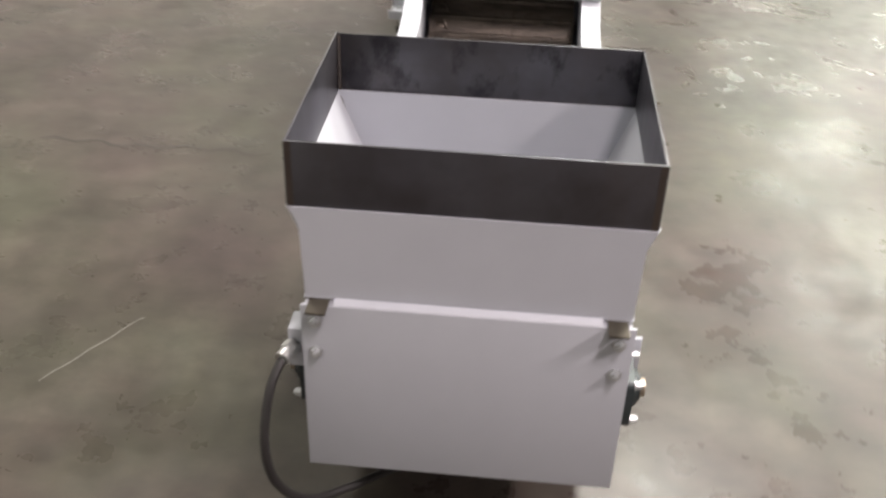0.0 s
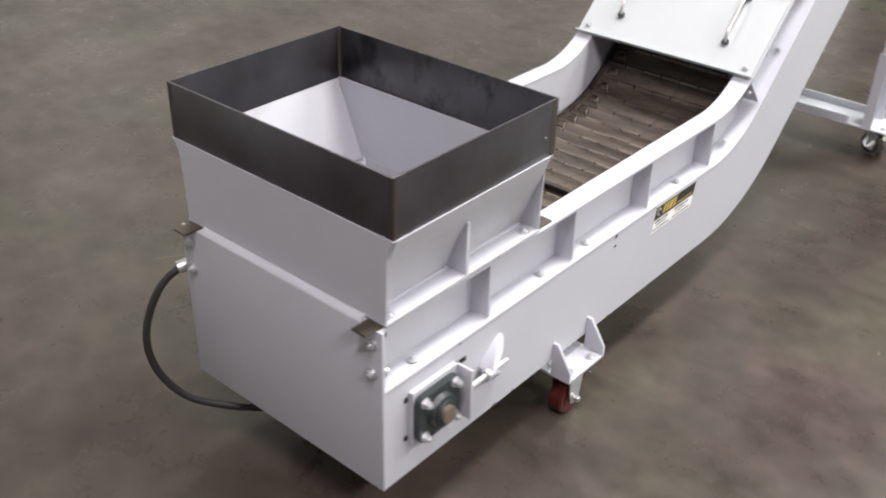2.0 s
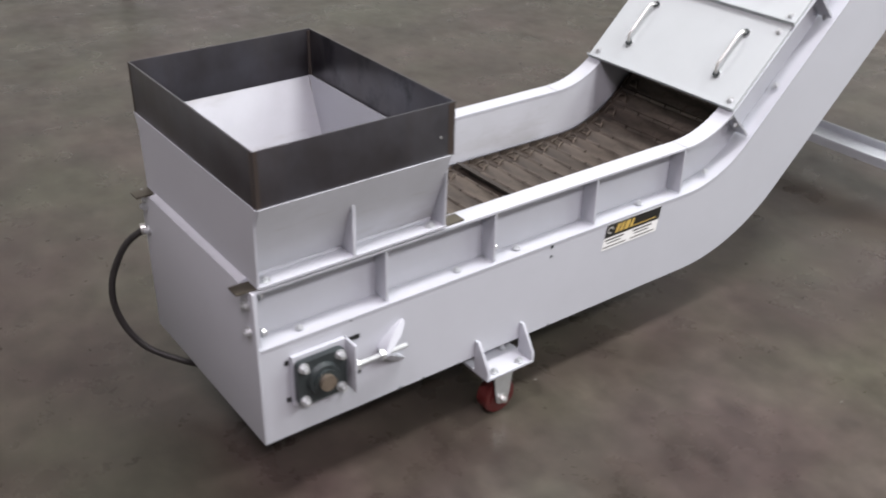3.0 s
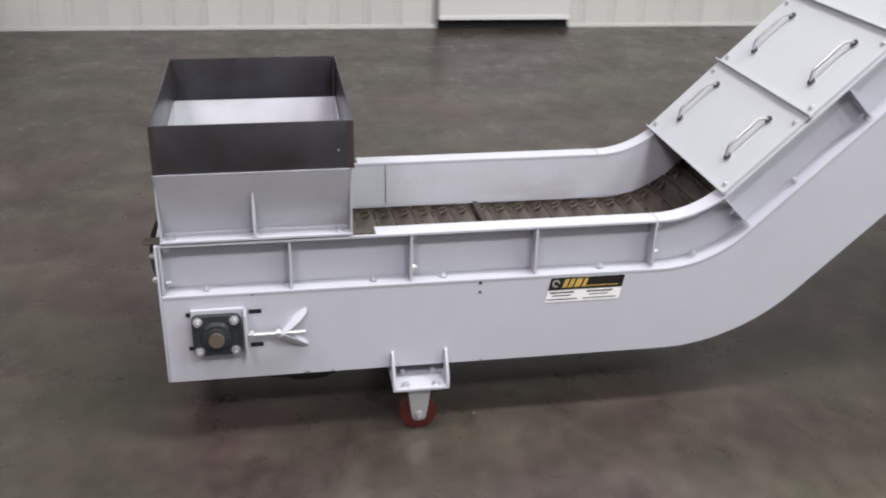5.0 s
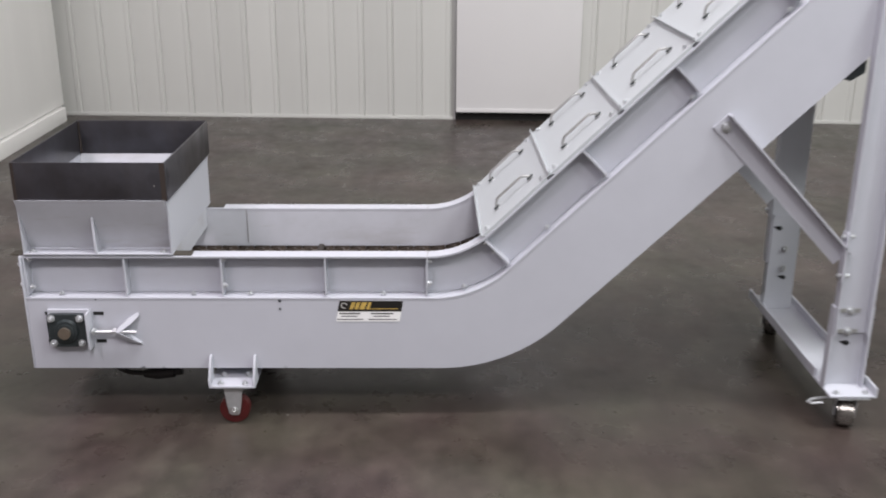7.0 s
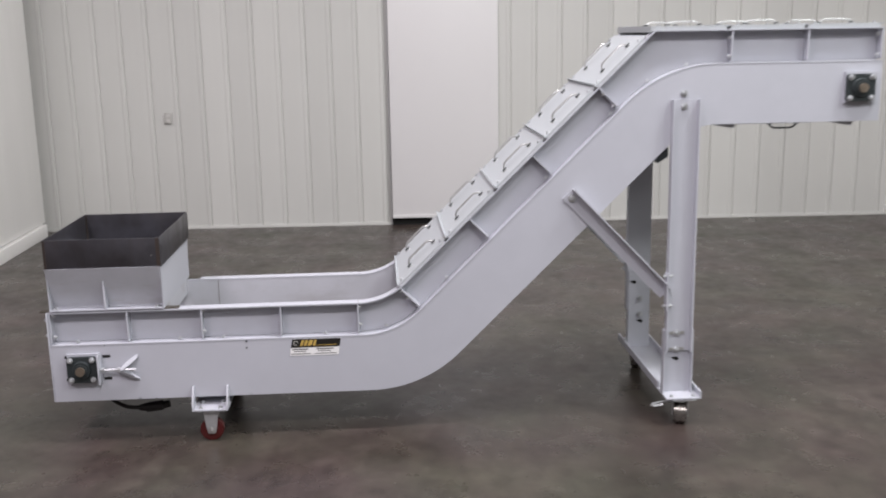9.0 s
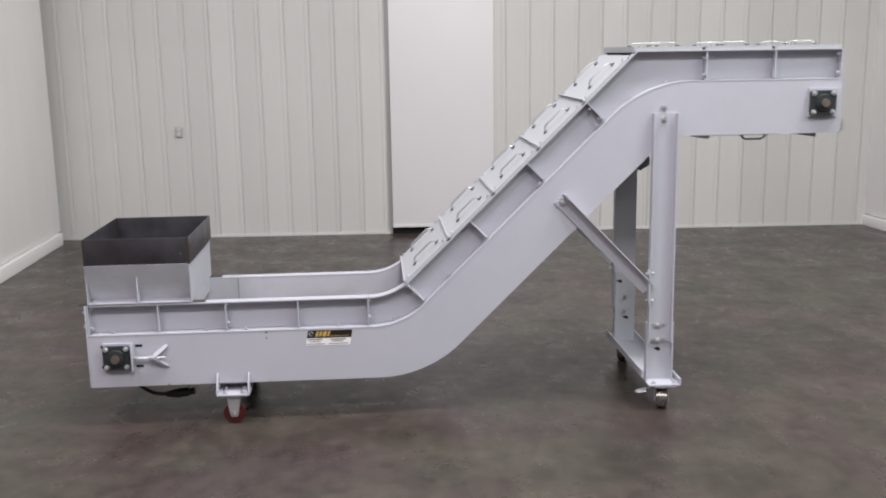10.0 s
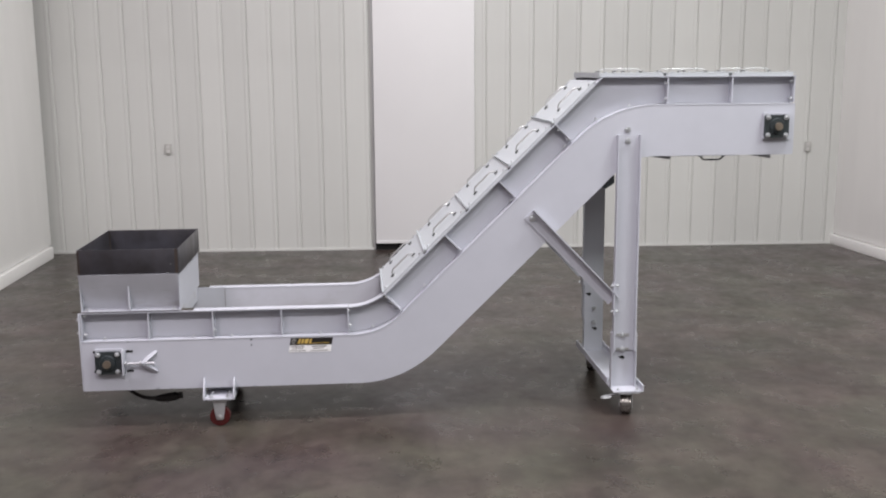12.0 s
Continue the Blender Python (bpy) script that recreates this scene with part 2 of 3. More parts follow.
def tube(bm, pts, r, n=8):
    """A round bar bent along pts."""
    rings = []
    pts = [Vector(p) for p in pts]
    up = Vector((0.13, 0.21, 1)).normalized()
    for i, p in enumerate(pts):
        d = (pts[min(i + 1, len(pts) - 1)] - pts[max(i - 1, 0)]).normalized()
        s = d.cross(up)
        if s.length < 0.05:
            s = d.cross(Vector((1, 0, 0)))
        s.normalize()
        u = s.cross(d)
        rings.append([bm.verts.new(p + r * (math.cos(2 * math.pi * k / n) * s + math.sin(2 * math.pi * k / n) * u)) for k in range(n)])
    for a, b in zip(rings, rings[1:]):
        for k in range(n):
            bm.faces.new((a[k], a[(k + 1) % n], b[(k + 1) % n], b[k]))
    bm.faces.new(rings[0][::-1]), bm.faces.new(rings[-1])
    return bm


def smooth_line(pts, steps=8):
    """A smooth line through pts."""
    pts = [Vector(p) for p in pts]
    ext = [2 * pts[0] - pts[1], *pts, 2 * pts[-1] - pts[-2]]
    out = []
    for i in range(1, len(ext) - 2):
        a, b, c, d = ext[i - 1:i + 3]
        for k in range(steps):
            t = k / steps
            out.append(0.5 * (2 * b + (c - a) * t + (2 * a - 5 * b + 4 * c - d) * t * t + (3 * b - a - 3 * c + d) * t ** 3))
    return out + [pts[-1]]


def bolt(bm, p, d, r=0.0075, length=0.006):
    """A hexagon head on a washer at p, looking along d."""
    p, d = Vector(p), Vector(d).normalized()
    rod(bm, p, p + d * 0.0018, r * 1.5, 12)
    rod(bm, p + d * 0.0018, p + d * length, r, 6)
    rod(bm, p + d * length, p + d * (length + 0.003), r * 0.55, 8)
    return bm


def mesh_of(name, bm, mat, sharp=35):
    bmesh.ops.recalc_face_normals(bm, faces=bm.faces[:])
    me = bpy.data.meshes.new(name)
    bm.to_mesh(me)
    bm.free()
    me.materials.append(mat)
    for p in me.polygons:
        p.use_smooth = True
    me.set_sharp_from_angle(angle=radians(sharp))
    return me


def part(name, bm, mat, parent=None, label=""):
    ob = new(name, mesh_of(name, bm, mat))
    if parent is not None:
        ob.parent = parent
    return tagged(ob, label=label)


def B():
    return bmesh.new()


def shared(name, me, parent, m=None):
    ob = new(name, me)
    ob.parent = parent
    if m is not None:
        ob.matrix_basis = m
    return ob


def fillet(pts, radii, steps=14):
    """The line pts with its inner corners rounded by radii."""
    out = [pts[0]]
    for i in range(1, len(pts) - 1):
        p, a, b = Vector(pts[i]), Vector(pts[i - 1]), Vector(pts[i + 1])
        r = radii[i - 1]
        if not r:
            out.append(tuple(p))
            continue
        u, v = (a - p).normalized(), (b - p).normalized()
        half = u.angle(v) / 2
        cut = r / math.tan(half)
        mid = p + (u + v).normalized() * (r / math.sin(half))
        s, e = p + u * cut - mid, p + v * cut - mid
        a0, a1 = math.atan2(s.y, s.x), math.atan2(e.y, e.x)
        turn = (a1 - a0 + math.pi) % (2 * math.pi) - math.pi
        out += [(mid.x + r * math.cos(a0 + turn * k / steps), mid.y + r * math.sin(a0 + turn * k / steps)) for k in range(steps + 1)]
    return out + [pts[-1]]


def offset(path, d):
    """The line path moved by d to its left."""
    out = []
    for i, p in enumerate(path):
        a, b = Vector(path[max(i - 1, 0)]), Vector(path[min(i + 1, len(path) - 1)])
        t = (b - a).normalized()
        if 0 < i < len(path) - 1:
            t1, t2 = (Vector(p) - a).normalized(), (b - Vector(p)).normalized()
            t = (t1 + t2).normalized()
            k = d / max(0.5, t.dot(t1))
        else:
            k = d
        out.append((p[0] - t.y * k, p[1] + t.x * k))
    return out


def strip(bm, path, d0, d1, x0, x1):
    """A folded sheet that follows path, from d0 to d1 beside it, between x0 and x1."""
    return prism(bm, offset(path, d0) + offset(path, d1)[::-1], x0, x1)


# ---- the conveyor's lines, seen from the side (y, z) ----
TAN = 0.979
SLOPE = math.atan(TAN)
LEDGE = fillet([(0.0, 0.378), (1.2445, 0.377), (2.220, 1.332), (3.010, 1.331)], [0.294, 0.465])
BOTTOM = fillet([(0.0, 0.165), (1.3395, 0.163), (2.314, 1.117), (3.010, 1.117)], [0.47, 0.245])
GUARD_TOP = fillet([(0.0, 0.494), (1.211, 0.494), (2.183, 1.446), (3.012, 1.444)], [0.25, 0])
HALF, INSET = 0.25, 0.205


# ---- room ----
def room():
    turn = pose(-3.91, 1.0, 0, 0, 0, -2.55)  # along the back wall: local x out of the wall, local y along it
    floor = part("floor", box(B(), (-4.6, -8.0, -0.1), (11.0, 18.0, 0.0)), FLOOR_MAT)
    tagged(floor, "worn grey-brown sealed concrete warehouse floor with stains", "floor", kind="structure")
    crack = B()
    line = [Vector((-1.36 + 0.037 * k, 1.362 + 0.012 * math.sin(k * 1.7) + 0.008 * math.sin(k * 0.6), 0)) for k in range(20)]
    left_edge = [crack.verts.new((p.x, p.y - 0.006 - 0.003 * math.sin(k * 2.3), 0.0008)) for k, p in enumerate(line)]
    right_edge = [crack.verts.new((p.x, p.y + 0.006 + 0.003 * math.sin(k * 1.3), 0.0008)) for k, p in enumerate(line)]
    for k in range(len(line) - 1):
        crack.faces.new((left_edge[k], left_edge[k + 1], right_edge[k + 1], right_edge[k]))
    tagged(part("floor_crack", crack, CRACK_MAT), "thin dark filled crack in the concrete floor", "crack", kind="structure")
    scratch = B()
    line = [Vector((-0.90 + 0.016 * k, 0.315 + 0.027 * k + 0.004 * math.sin(k * 1.9), 0.0008)) for k in range(10)]
    left_edge = [scratch.verts.new((p.x - 0.002, p.y, p.z)) for p in line]
    right_edge = [scratch.verts.new((p.x + 0.002, p.y, p.z)) for p in line]
    for k in range(len(line) - 1):
        scratch.faces.new((left_edge[k], left_edge[k + 1], right_edge[k + 1], right_edge[k]))
    tagged(part("floor_scratch", scratch, SCRATCH_MAT), "pale scratch on the concrete floor", "scratch", kind="structure")
    for x, y, r in ((-0.858, 3.079, 0.008), (0.699, 1.221, 0.0042), (0.228, 0.700, 0.0042), (0.002, 3.469, 0.005)):
        chip = B()
        rim = [(x + r * k * math.cos(a), y + r * k * math.sin(a)) for a, k in ((0.2, 1.0), (1.3, 0.7), (2.4, 1.1), (3.6, 0.6), (5.0, 0.9))]
        low, top = [chip.verts.new((*p, 0.0)) for p in rim], [chip.verts.new((*p, 0.0016)) for p in rim]
        chip.faces.new(low[::-1]), chip.faces.new(top)
        for k in range(5):
            chip.faces.new((low[k], low[(k + 1) % 5], top[(k + 1) % 5], top[k]))
        tagged(part("paint_fleck", chip, SCRATCH_MAT), "tiny pale paint fleck lying on the concrete floor", "paint fleck", "paint flecks")
    ceiling = part("ceiling", box(B(), (-4.6, -8.0, CEILING_Z), (11.0, 18.0, CEILING_Z + 0.1)), CEIL_MAT)
    tagged(ceiling, "plain grey warehouse ceiling", "ceiling", kind="structure")
    back = part("wall_west", box(B(), (-0.16, -2.72, 0.0), (-0.03, 5.2, CEILING_Z)), PANEL_MAT)
    back.matrix_basis = turn
    tagged(back, "pale ribbed metal liner panel wall", "wall", kind="structure")
    # ribbed liner panels, each with a sunk seam
    def panel_mesh(w):
        bm = B()
        prof = [(-0.028, 0.0), (-0.008, 0.0), (-0.007, 0.002), (0.0, 0.005), (0.0, w - 0.038), (0.004, w - 0.034), (0.004, w - 0.010), (-0.007, w - 0.003), (-0.008, w - 0.0002), (-0.028, w - 0.0002)]
        lo = [bm.verts.new((x, y, 0.012)) for x, y in prof]
        hi = [bm.verts.new((x, y, CEILING_Z - 0.01)) for x, y in prof]
        bm.faces.new(lo), bm.faces.new(hi[::-1])
        for i in range(len(prof)):
            j = (i + 1) % len(prof)
            bm.faces.new((lo[i], lo[j], hi[j], hi[i]))
        return mesh_of("panel", bm, PANEL_MAT)
    for w, y0, count in ((0.1960, 0.256 - 15 * 0.1960, 15), (0.1935, 1.028, 17)):
        me = panel_mesh(w)
        for k in range(count):
            shared("panel", me, back, pose(0, y0 + k * w, 0))
    skirt = part("baseboard", box(B(), (0.002, -2.46, 0.0), (0.010, 0.27, 0.022), 0.002), PANEL_MAT)
    skirt.matrix_basis = turn
    tagged(skirt, "white strip along the wall's foot", "baseboard", kind="structure")
    skirt2 = part("baseboard", box(B(), (0.002, 1.12, 0.0), (0.010, 4.2, 0.022), 0.002), PANEL_MAT)
    skirt2.matrix_basis = turn
    tagged(skirt2, "white strip along the wall's foot", "baseboard", kind="structure")
    # plain white sliding door in front of the panels
    door = part("door_1", box(B(), (0.0, 0.291, 0.058), (0.045, 1.118, 2.35), 0.006), DOOR_MAT)
    door.matrix_basis = turn
    tagged(door, "plain white sliding door with a dark gap beneath", "door", kind="structure")
    part("bottom_rail", box(B(), (0.046, 0.293, 0.060), (0.052, 1.116, 0.085), 0.002), DOOR_MAT, door)
    part("jamb", box(B(), (-0.028, 0.277, 0.0), (0.006, 0.287, 2.35), 0.002), HOUSING, door, "grey edge beside the door")
    # a near-black block fills the gap, its shade put into the colour
    part("threshold_shade", box(B(), (-0.026, 0.287, 0.0), (0.006, 1.116, 0.056)), BLACKHOLE, door, "near-black block for the shade in the gap under the door")
    # partitions at both ends of the bay, each with a kerb
    left = part("wall_south", box(box(B(), (-3.87, -1.58, 0.0), (-1.2, -1.385, CEILING_Z)), (-3.87, -1.384, 0.102), (-1.2, -1.363, CEILING_Z), 0.003), WALL_LEFT_MAT)
    tagged(left, "smooth white painted partition wall", "wall", kind="structure")
    kerb = part("baseboard", box(B(), (-3.82, -1.384, 0.0), (-1.2, -1.335, 0.095), 0.005), WALL_LEFT_MAT)
    tagged(kerb, "white painted kerb along the partition", "baseboard", kind="structure")
    right = part("wall_north", box(box(B(), (-0.25, 0.050, 0.0), (2.9, 0.22, CEILING_Z)), (-0.25, 0.028, 0.092), (2.9, 0.049, CEILING_Z), 0.003), WALL_LEFT_MAT)
    right.matrix_basis = pose(-3.78, 5.165, 0, 0, 0, 4)
    tagged(right, "smooth white painted end partition", "wall", kind="structure")
    kerb2 = part("baseboard", box(B(), (0.03, 0.0, 0.0), (2.9, 0.049, 0.084), 0.005), WALL_LEFT_MAT)
    kerb2.matrix_basis = pose(-3.78, 5.165, 0, 0, 0, 4)
    tagged(kerb2, "white painted kerb along the end partition", "baseboard", kind="structure")
    # unseen walls close the hall; the pale south one bounces light onto the rim
    for name, lo, hi in (("wall_east", (10.8, -8.0, 0), (11.0, 18.0, CEILING_Z)), ("wall_far_south", (-4.6, -8.0, 0), (10.79, -7.85, CEILING_Z)), ("wall_far_north", (-4.6, 17.85, 0), (10.79, 18.0, CEILING_Z)), ("wall_far_west", (-4.6, -7.84, 0), (-4.45, -1.61, CEILING_Z)), ("wall_far_west", (-4.6, 5.6, 0), (-4.45, 17.84, CEILING_Z))):
        tagged(part(name, box(B(), lo, hi), HALL_BOUNCE if name == "wall_far_south" else HALL_MAT), "unseen pale wall added to bounce light onto the rim" if name == "wall_far_south" else "unseen plain grey wall closing the hall", "wall", kind="structure")
    # socket boxes on the back wall
    for y, z in ((-0.40 - 1.0, 0.865), (3.93, 0.835)):
        root = part("socket", box(B(), (0.008, y - 0.027, z - 0.042), (0.020, y + 0.027, z + 0.042), 0.004), OUTLET_MAT)
        root.matrix_basis = turn
        tagged(root, "grey twin wall socket on the panel wall", "socket", "wall sockets")
        for dz in (-0.019, 0.019):
            part("outlet", box(B(), (0.0205, y - 0.014, z + dz - 0.012), (0.0225, y + 0.014, z + dz + 0.012), 0.0006), SOCKET_FACE, root)


def lamp_tint(y):
    """The tubes run from pinkish at the south end to greenish at the north end."""
    k = min(1.0, max(0.0, (y + 1.6) / 6.5))
    return (1.0 - 0.065 * k, 0.91 + 0.085 * k, 0.975 - 0.02 * k)


def lamps():
    first = None
    for x, y, share in LAMPS:
        data = bpy.data.lights.new("tube_light", "AREA")
        data.shape, data.size, data.size_y, data.energy, data.color = "RECTANGLE", 0.6, 1.25, LAMP_POWER * share, lamp_tint(y)
        ob = new("tube_light", data)
        ob.matrix_basis = pose(x, y, CEILING_Z - 0.34)
        if first is None:
            bm = B()
            prism(bm, [(-0.66, -0.03), (-0.62, 0.05), (0.62, 0.05), (0.66, -0.03), (0.64, -0.03), (0.61, 0.035), (-0.61, 0.035), (-0.64, -0.03)], -0.33, 0.33)
            first = part("ceiling_light", bm, HOUSING)
            tagged(first, "unseen white metal high-bay light hung from the ceiling", "ceiling light", "ceiling lights")
            for hy in (-0.4, 0.4):
                part("hanger", rod(B(), (0, hy, 0.05), (0, hy, 0.30), 0.006), ZINC, first)
            first.matrix_basis = pose(x, y, CEILING_Z - 0.30)
        else:
            copy_thing(first, pose(x, y, CEILING_Z - 0.30))


# ---- conveyor ----
def slope_frame(p, angle):
    """A frame at (y, z) whose local y runs up the slope and local z stands off it."""
    return pose(0, p[0], p[1], math.degrees(angle))


def frame_parts(root):
    outline = LEDGE + BOTTOM[::-1]
    for s in (1, -1):
        part("side_panel", prism(B(), outline, s * (HALF - 0.004), s * HALF), PAINT, root)
        # folded ledge on top of the side panel
        part("ledge", strip(B(), LEDGE, -0.0025, 0.0015, s * (INSET - 0.004), s * (HALF + 0.0012)), PAINT, root)
        guard = GUARD_TOP + offset(LEDGE, 0.002)[::-1]
        part("guard_panel", prism(B(), guard, s * (INSET - 0.004), s * INSET), PAINT if s > 0 else PAINT_INSIDE, root)
        part("top_flange", strip(B(), GUARD_TOP, 0.0, 0.005, s * (INSET - 0.005), s * (HALF - 0.004)), PAINT, root)
        # stiffening ribs and joint flanges
        for y in (0.004, 0.276, 0.541, 0.826, 1.106):
            bm = B()
            box(bm, (min(s * INSET, s * (HALF - 0.005)), y - 0.0025, 0.383), (max(s * INSET, s * (HALF - 0.005)), y + 0.0025, 0.4935))
            part("rib", bm, PAINT, root)
        for (ya, za), (yb, zb) in (((1.262, 0.548), (1.332, 0.476)), ((1.521, 0.795), (1.588, 0.727)), ((1.751, 1.020), (1.818, 0.952)), ((1.988, 1.252), (2.056, 1.185)), ((2.460, 1.443), (2.460, 1.338)), ((2.737, 1.443), (2.737, 1.338)), ((3.006, 1.443), (3.006, 1.338))):
            d = Vector((yb - ya, zb - za)).normalized() * 0.0025
            q = Vector((-d.y, d.x))
            part("rib", prism(B(), [(ya + q.x, za + q.y), (yb + q.x, zb + q.y), (yb - q.x, zb - q.y), (ya - q.x, za - q.y)], s * INSET, s * (HALF - 0.005)), PAINT, root)
        # bolts on the ledge and on the joint flanges
        for y in (0.092, 0.457, 0.615, 0.985):
            part("bolt", bolt(B(), (s * 0.228, y, 0.3826), (0, 0, 1), 0.006, 0.005), ZINC, root)
        for y, z in ((0.541, 0.410), (0.541, 0.486), (1.106, 0.415), (1.106, 0.482), (0.010, 0.405), (0.010, 0.485)):
            part("bolt", bolt(B(), (s * 0.234, y + 0.003, z), (0, 1, 0.0), 0.0065, 0.008), ZINC, root)
        for y, z in ((2.463, 1.42), (2.463, 1.355), (3.004, 1.425), (3.004, 1.352)):
            part("bolt", bolt(B(), (s * 0.234, y - 0.006, z), (0, -1, 0), 0.0065, 0.008), ZINC, root)
        up = Vector((0, math.cos(SLOPE), math.sin(SLOPE)))
        off = Vector((0, -math.sin(SLOPE), math.cos(SLOPE)))
        for y0, z0 in ((1.295, 0.514), (2.045, 1.196), (2.005, 1.235), (1.270, 0.540)):
            part("bolt", bolt(B(), Vector((s * 0.234, y0, z0)) - up * 0.003, -up, 0.0065, 0.008), ZINC, root)
        for y0 in (1.21, 1.435, 1.585, 1.80, 2.03):
            z0 = 0.381 + TAN * (y0 - 1.2365) + 0.003 if y0 > 1.3 else 0.404
            part("bolt", bolt(B(), (s * 0.228, y0, z0), off if y0 > 1.3 else (0, -0.3, 1), 0.006, 0.005), ZINC, root)
        for y0, z0 in ((2.16, 1.273), (2.30, 1.327)):
            part("bolt", bolt(B(), (s * 0.228, y0, z0), (0, -0.35, 1), 0.006, 0.005), ZINC, root)
        part("flange_joint", box(B(), (min(s * 0.2002, s * 0.2462), 1.1074, 0.4992), (max(s * 0.2002, s * 0.2462), 1.1090, 0.4997)), SEAM, root, "fine dark joint across the top flange")
        # stitch weld mark and drain slit
        for za, zb, wide in ((0.3665, 0.3730, 0.0036), (0.3435, 0.3485, 0.0030)):
            part("weld_mark", box(B(), (min(s * 0.2503, s * 0.2512), 0.698 - wide, za), (max(s * 0.2503, s * 0.2512), 0.698 + wide, zb)), CAST, root)
    part("guard_seam", box(B(), (-0.2008, 0.534, 0.385), (-0.1996, 0.5362, 0.493)), SEAM, root, "dark joint between two guard sheets")
    part("bottom_pan", strip(B(), BOTTOM, 0.0005, 0.004, -0.245, 0.245), PAINT, root)
    # front plate with its folded lip
    bm = B()
    box(bm, (-0.252, -0.0058, 0.166), (0.252, -0.0006, 0.4995), 0.0012)
    front = part("front_plate", bm, PAINT, root)
    lip = B()
    prism(lip, [(-0.0045, 0.5004), (-0.0020, 0.5024), (0.0080, 0.5062), (0.0082, 0.5036), (-0.0015, 0.5000), (-0.0043, 0.4997)], -0.202, 0.202)
    part("lip", lip, PAINT, front)
    for x in (-0.231, 0.229):
        for z in (0.412, 0.470):
            part("bolt", bolt(B(), (x, -0.0062, z), (0, -1, 0), 0.0075, 0.009), ZINC, front)


def hopper(root):
    # front and back sheets
    outline = [(-0.246, 0.506), (0.246, 0.506), (0.249, 0.628), (0.2535, 0.645), (0.2625, 0.6625), (-0.2665, 0.6625), (-0.2545, 0.645), (-0.250, 0.628)]
    def sheet(y0, y1):
        bm = B()
        a = [bm.verts.new((x, y0, z)) for x, z in outline]
        b = [bm.verts.new((x, y1, z)) for x, z in outline]
        bm.faces.new(a), bm.faces.new(b[::-1])
        for i in range(len(outline)):
            k = (i + 1) % len(outline)
            bm.faces.new((a[i], a[k], b[k], b[i]))
        return bm
    hop = part("hopper", sheet(0.0085, 0.0125), PAINT, root, "grey painted feed hopper with a raised dark steel rim")
    part("back_sheet", sheet(0.408, 0.412), PAINT, hop)
    part("apron", box(B(), (-0.19, 0.408, 0.445), (0.19, 0.411, 0.5055)), PAINT_INSIDE, hop)
    for s in (1, -1):
        # leaning side sheet with foot flange and stiffeners
        bm = B()
        pts = [(s * 0.180, 0.440), (s * INSET, 0.508), (s * 0.266 - 0.002, 0.6625), (s * 0.262 - 0.002, 0.6625), (s * (INSET - 0.005), 0.508), (s * 0.175, 0.440)]
        a = [bm.verts.new((x, 0.013, z)) for x, z in pts]
        b = [bm.verts.new((x, 0.407, z)) for x, z in pts]
        bm.faces.new(a), bm.faces.new(b[::-1])
        for i in range(6):
            bm.faces.new((a[i], a[(i + 1) % 6], b[(i + 1) % 6], b[i]))
        part("side_sheet", bm, PAINT_INSIDE, hop)
        part("foot_flange", box(B(), (min(s * 0.195, s * 0.248), 0.0080, 0.5035), (max(s * 0.195, s * 0.248), 0.4125, 0.5075)), PAINT, hop)
        bm = B()
        pts = [(s * INSET, 0.508), (s * 0.2475, 0.508), (s * 0.2475, 0.606), (s * 0.2455, 0.610), (s * 0.2415, 0.610)]
        a = [bm.verts.new((x, 0.2020, z)) for x, z in pts]
        b = [bm.verts.new((x, 0.2080, z)) for x, z in pts]
        bm.faces.new(a), bm.faces.new(b[::-1])
        for i in range(5):
            bm.faces.new((a[i], a[(i + 1) % 5], b[(i + 1) % 5], b[i]))
        part("rib", bm, PAINT, hop)
        for ya, yb in ((0.016, 0.198), (0.212, 0.402)):
            bead = [(s * (INSET + 0.0028 + 0.0008 * math.sin(k * 2.1)), ya + (yb - ya) * k / 24, 0.5092 + 0.0007 * math.sin(k * 3.3)) for k in range(25)]
            part("weld_bead", tube(B(), bead, 0.0030, 6), PAINT, hop)
        for y in (0.03, 0.385):
            part("bolt", bolt(B(), (s * 0.232, y, 0.5076), (0, 0, 1), 0.0075, 0.006), ZINC, hop)
        part("flat_bar", box(B(), (min(s * 0.209, s * 0.240), -0.030, 0.4995), (max(s * 0.209, s * 0.240), 0.462, 0.5032)), BARE, hop, "bare brown steel flat bar")
    # dark steel rim of four sheets
    x0, x1, y0, y1, z0, z1, t = -0.266, 0.261, 0.0105, 0.417, 0.661, 0.766, 0.0035
    rim = part("rim", box(B(), (x1 - t, y0, z0), (x1, y1, z1), 0.0006), BAND, hop, "bare hot-rolled dark steel rim")
    part("rim_sheet", box(B(), (x0, y0, z0), (x0 + t, y1, z1), 0.0006), BAND, rim)
    part("rim_sheet", box(B(), (x0 + t, y0, z0), (x1 - t, y0 + t, z1), 0.0006), BAND, rim)
    part("rim_sheet", box(B(), (x0 + t, y1 - t, z0), (x1 - t, y1, z1), 0.0006), BAND_SMEARED, rim, "dark steel rim sheet with black smears")
    for yc, half in ((y0 + 0.005, 0.004), (y1 - 0.0085, 0.0065)):
        part("heat_tint", box(B(), (x1 + 0.0001, yc - half, z0 + 0.001), (x1 + 0.0005, yc + half, z1 - 0.001)), HEAT, rim, "brown heat tint along a welded corner")
    for xc in (x0 + 0.006, x1 - 0.006):
        part("heat_tint", box(B(), (xc - 0.0045, y0 - 0.0005, z0 + 0.001), (xc + 0.0045, y0 - 0.0001, z1 - 0.001)), HEAT, rim, "brown heat tint along a welded corner")
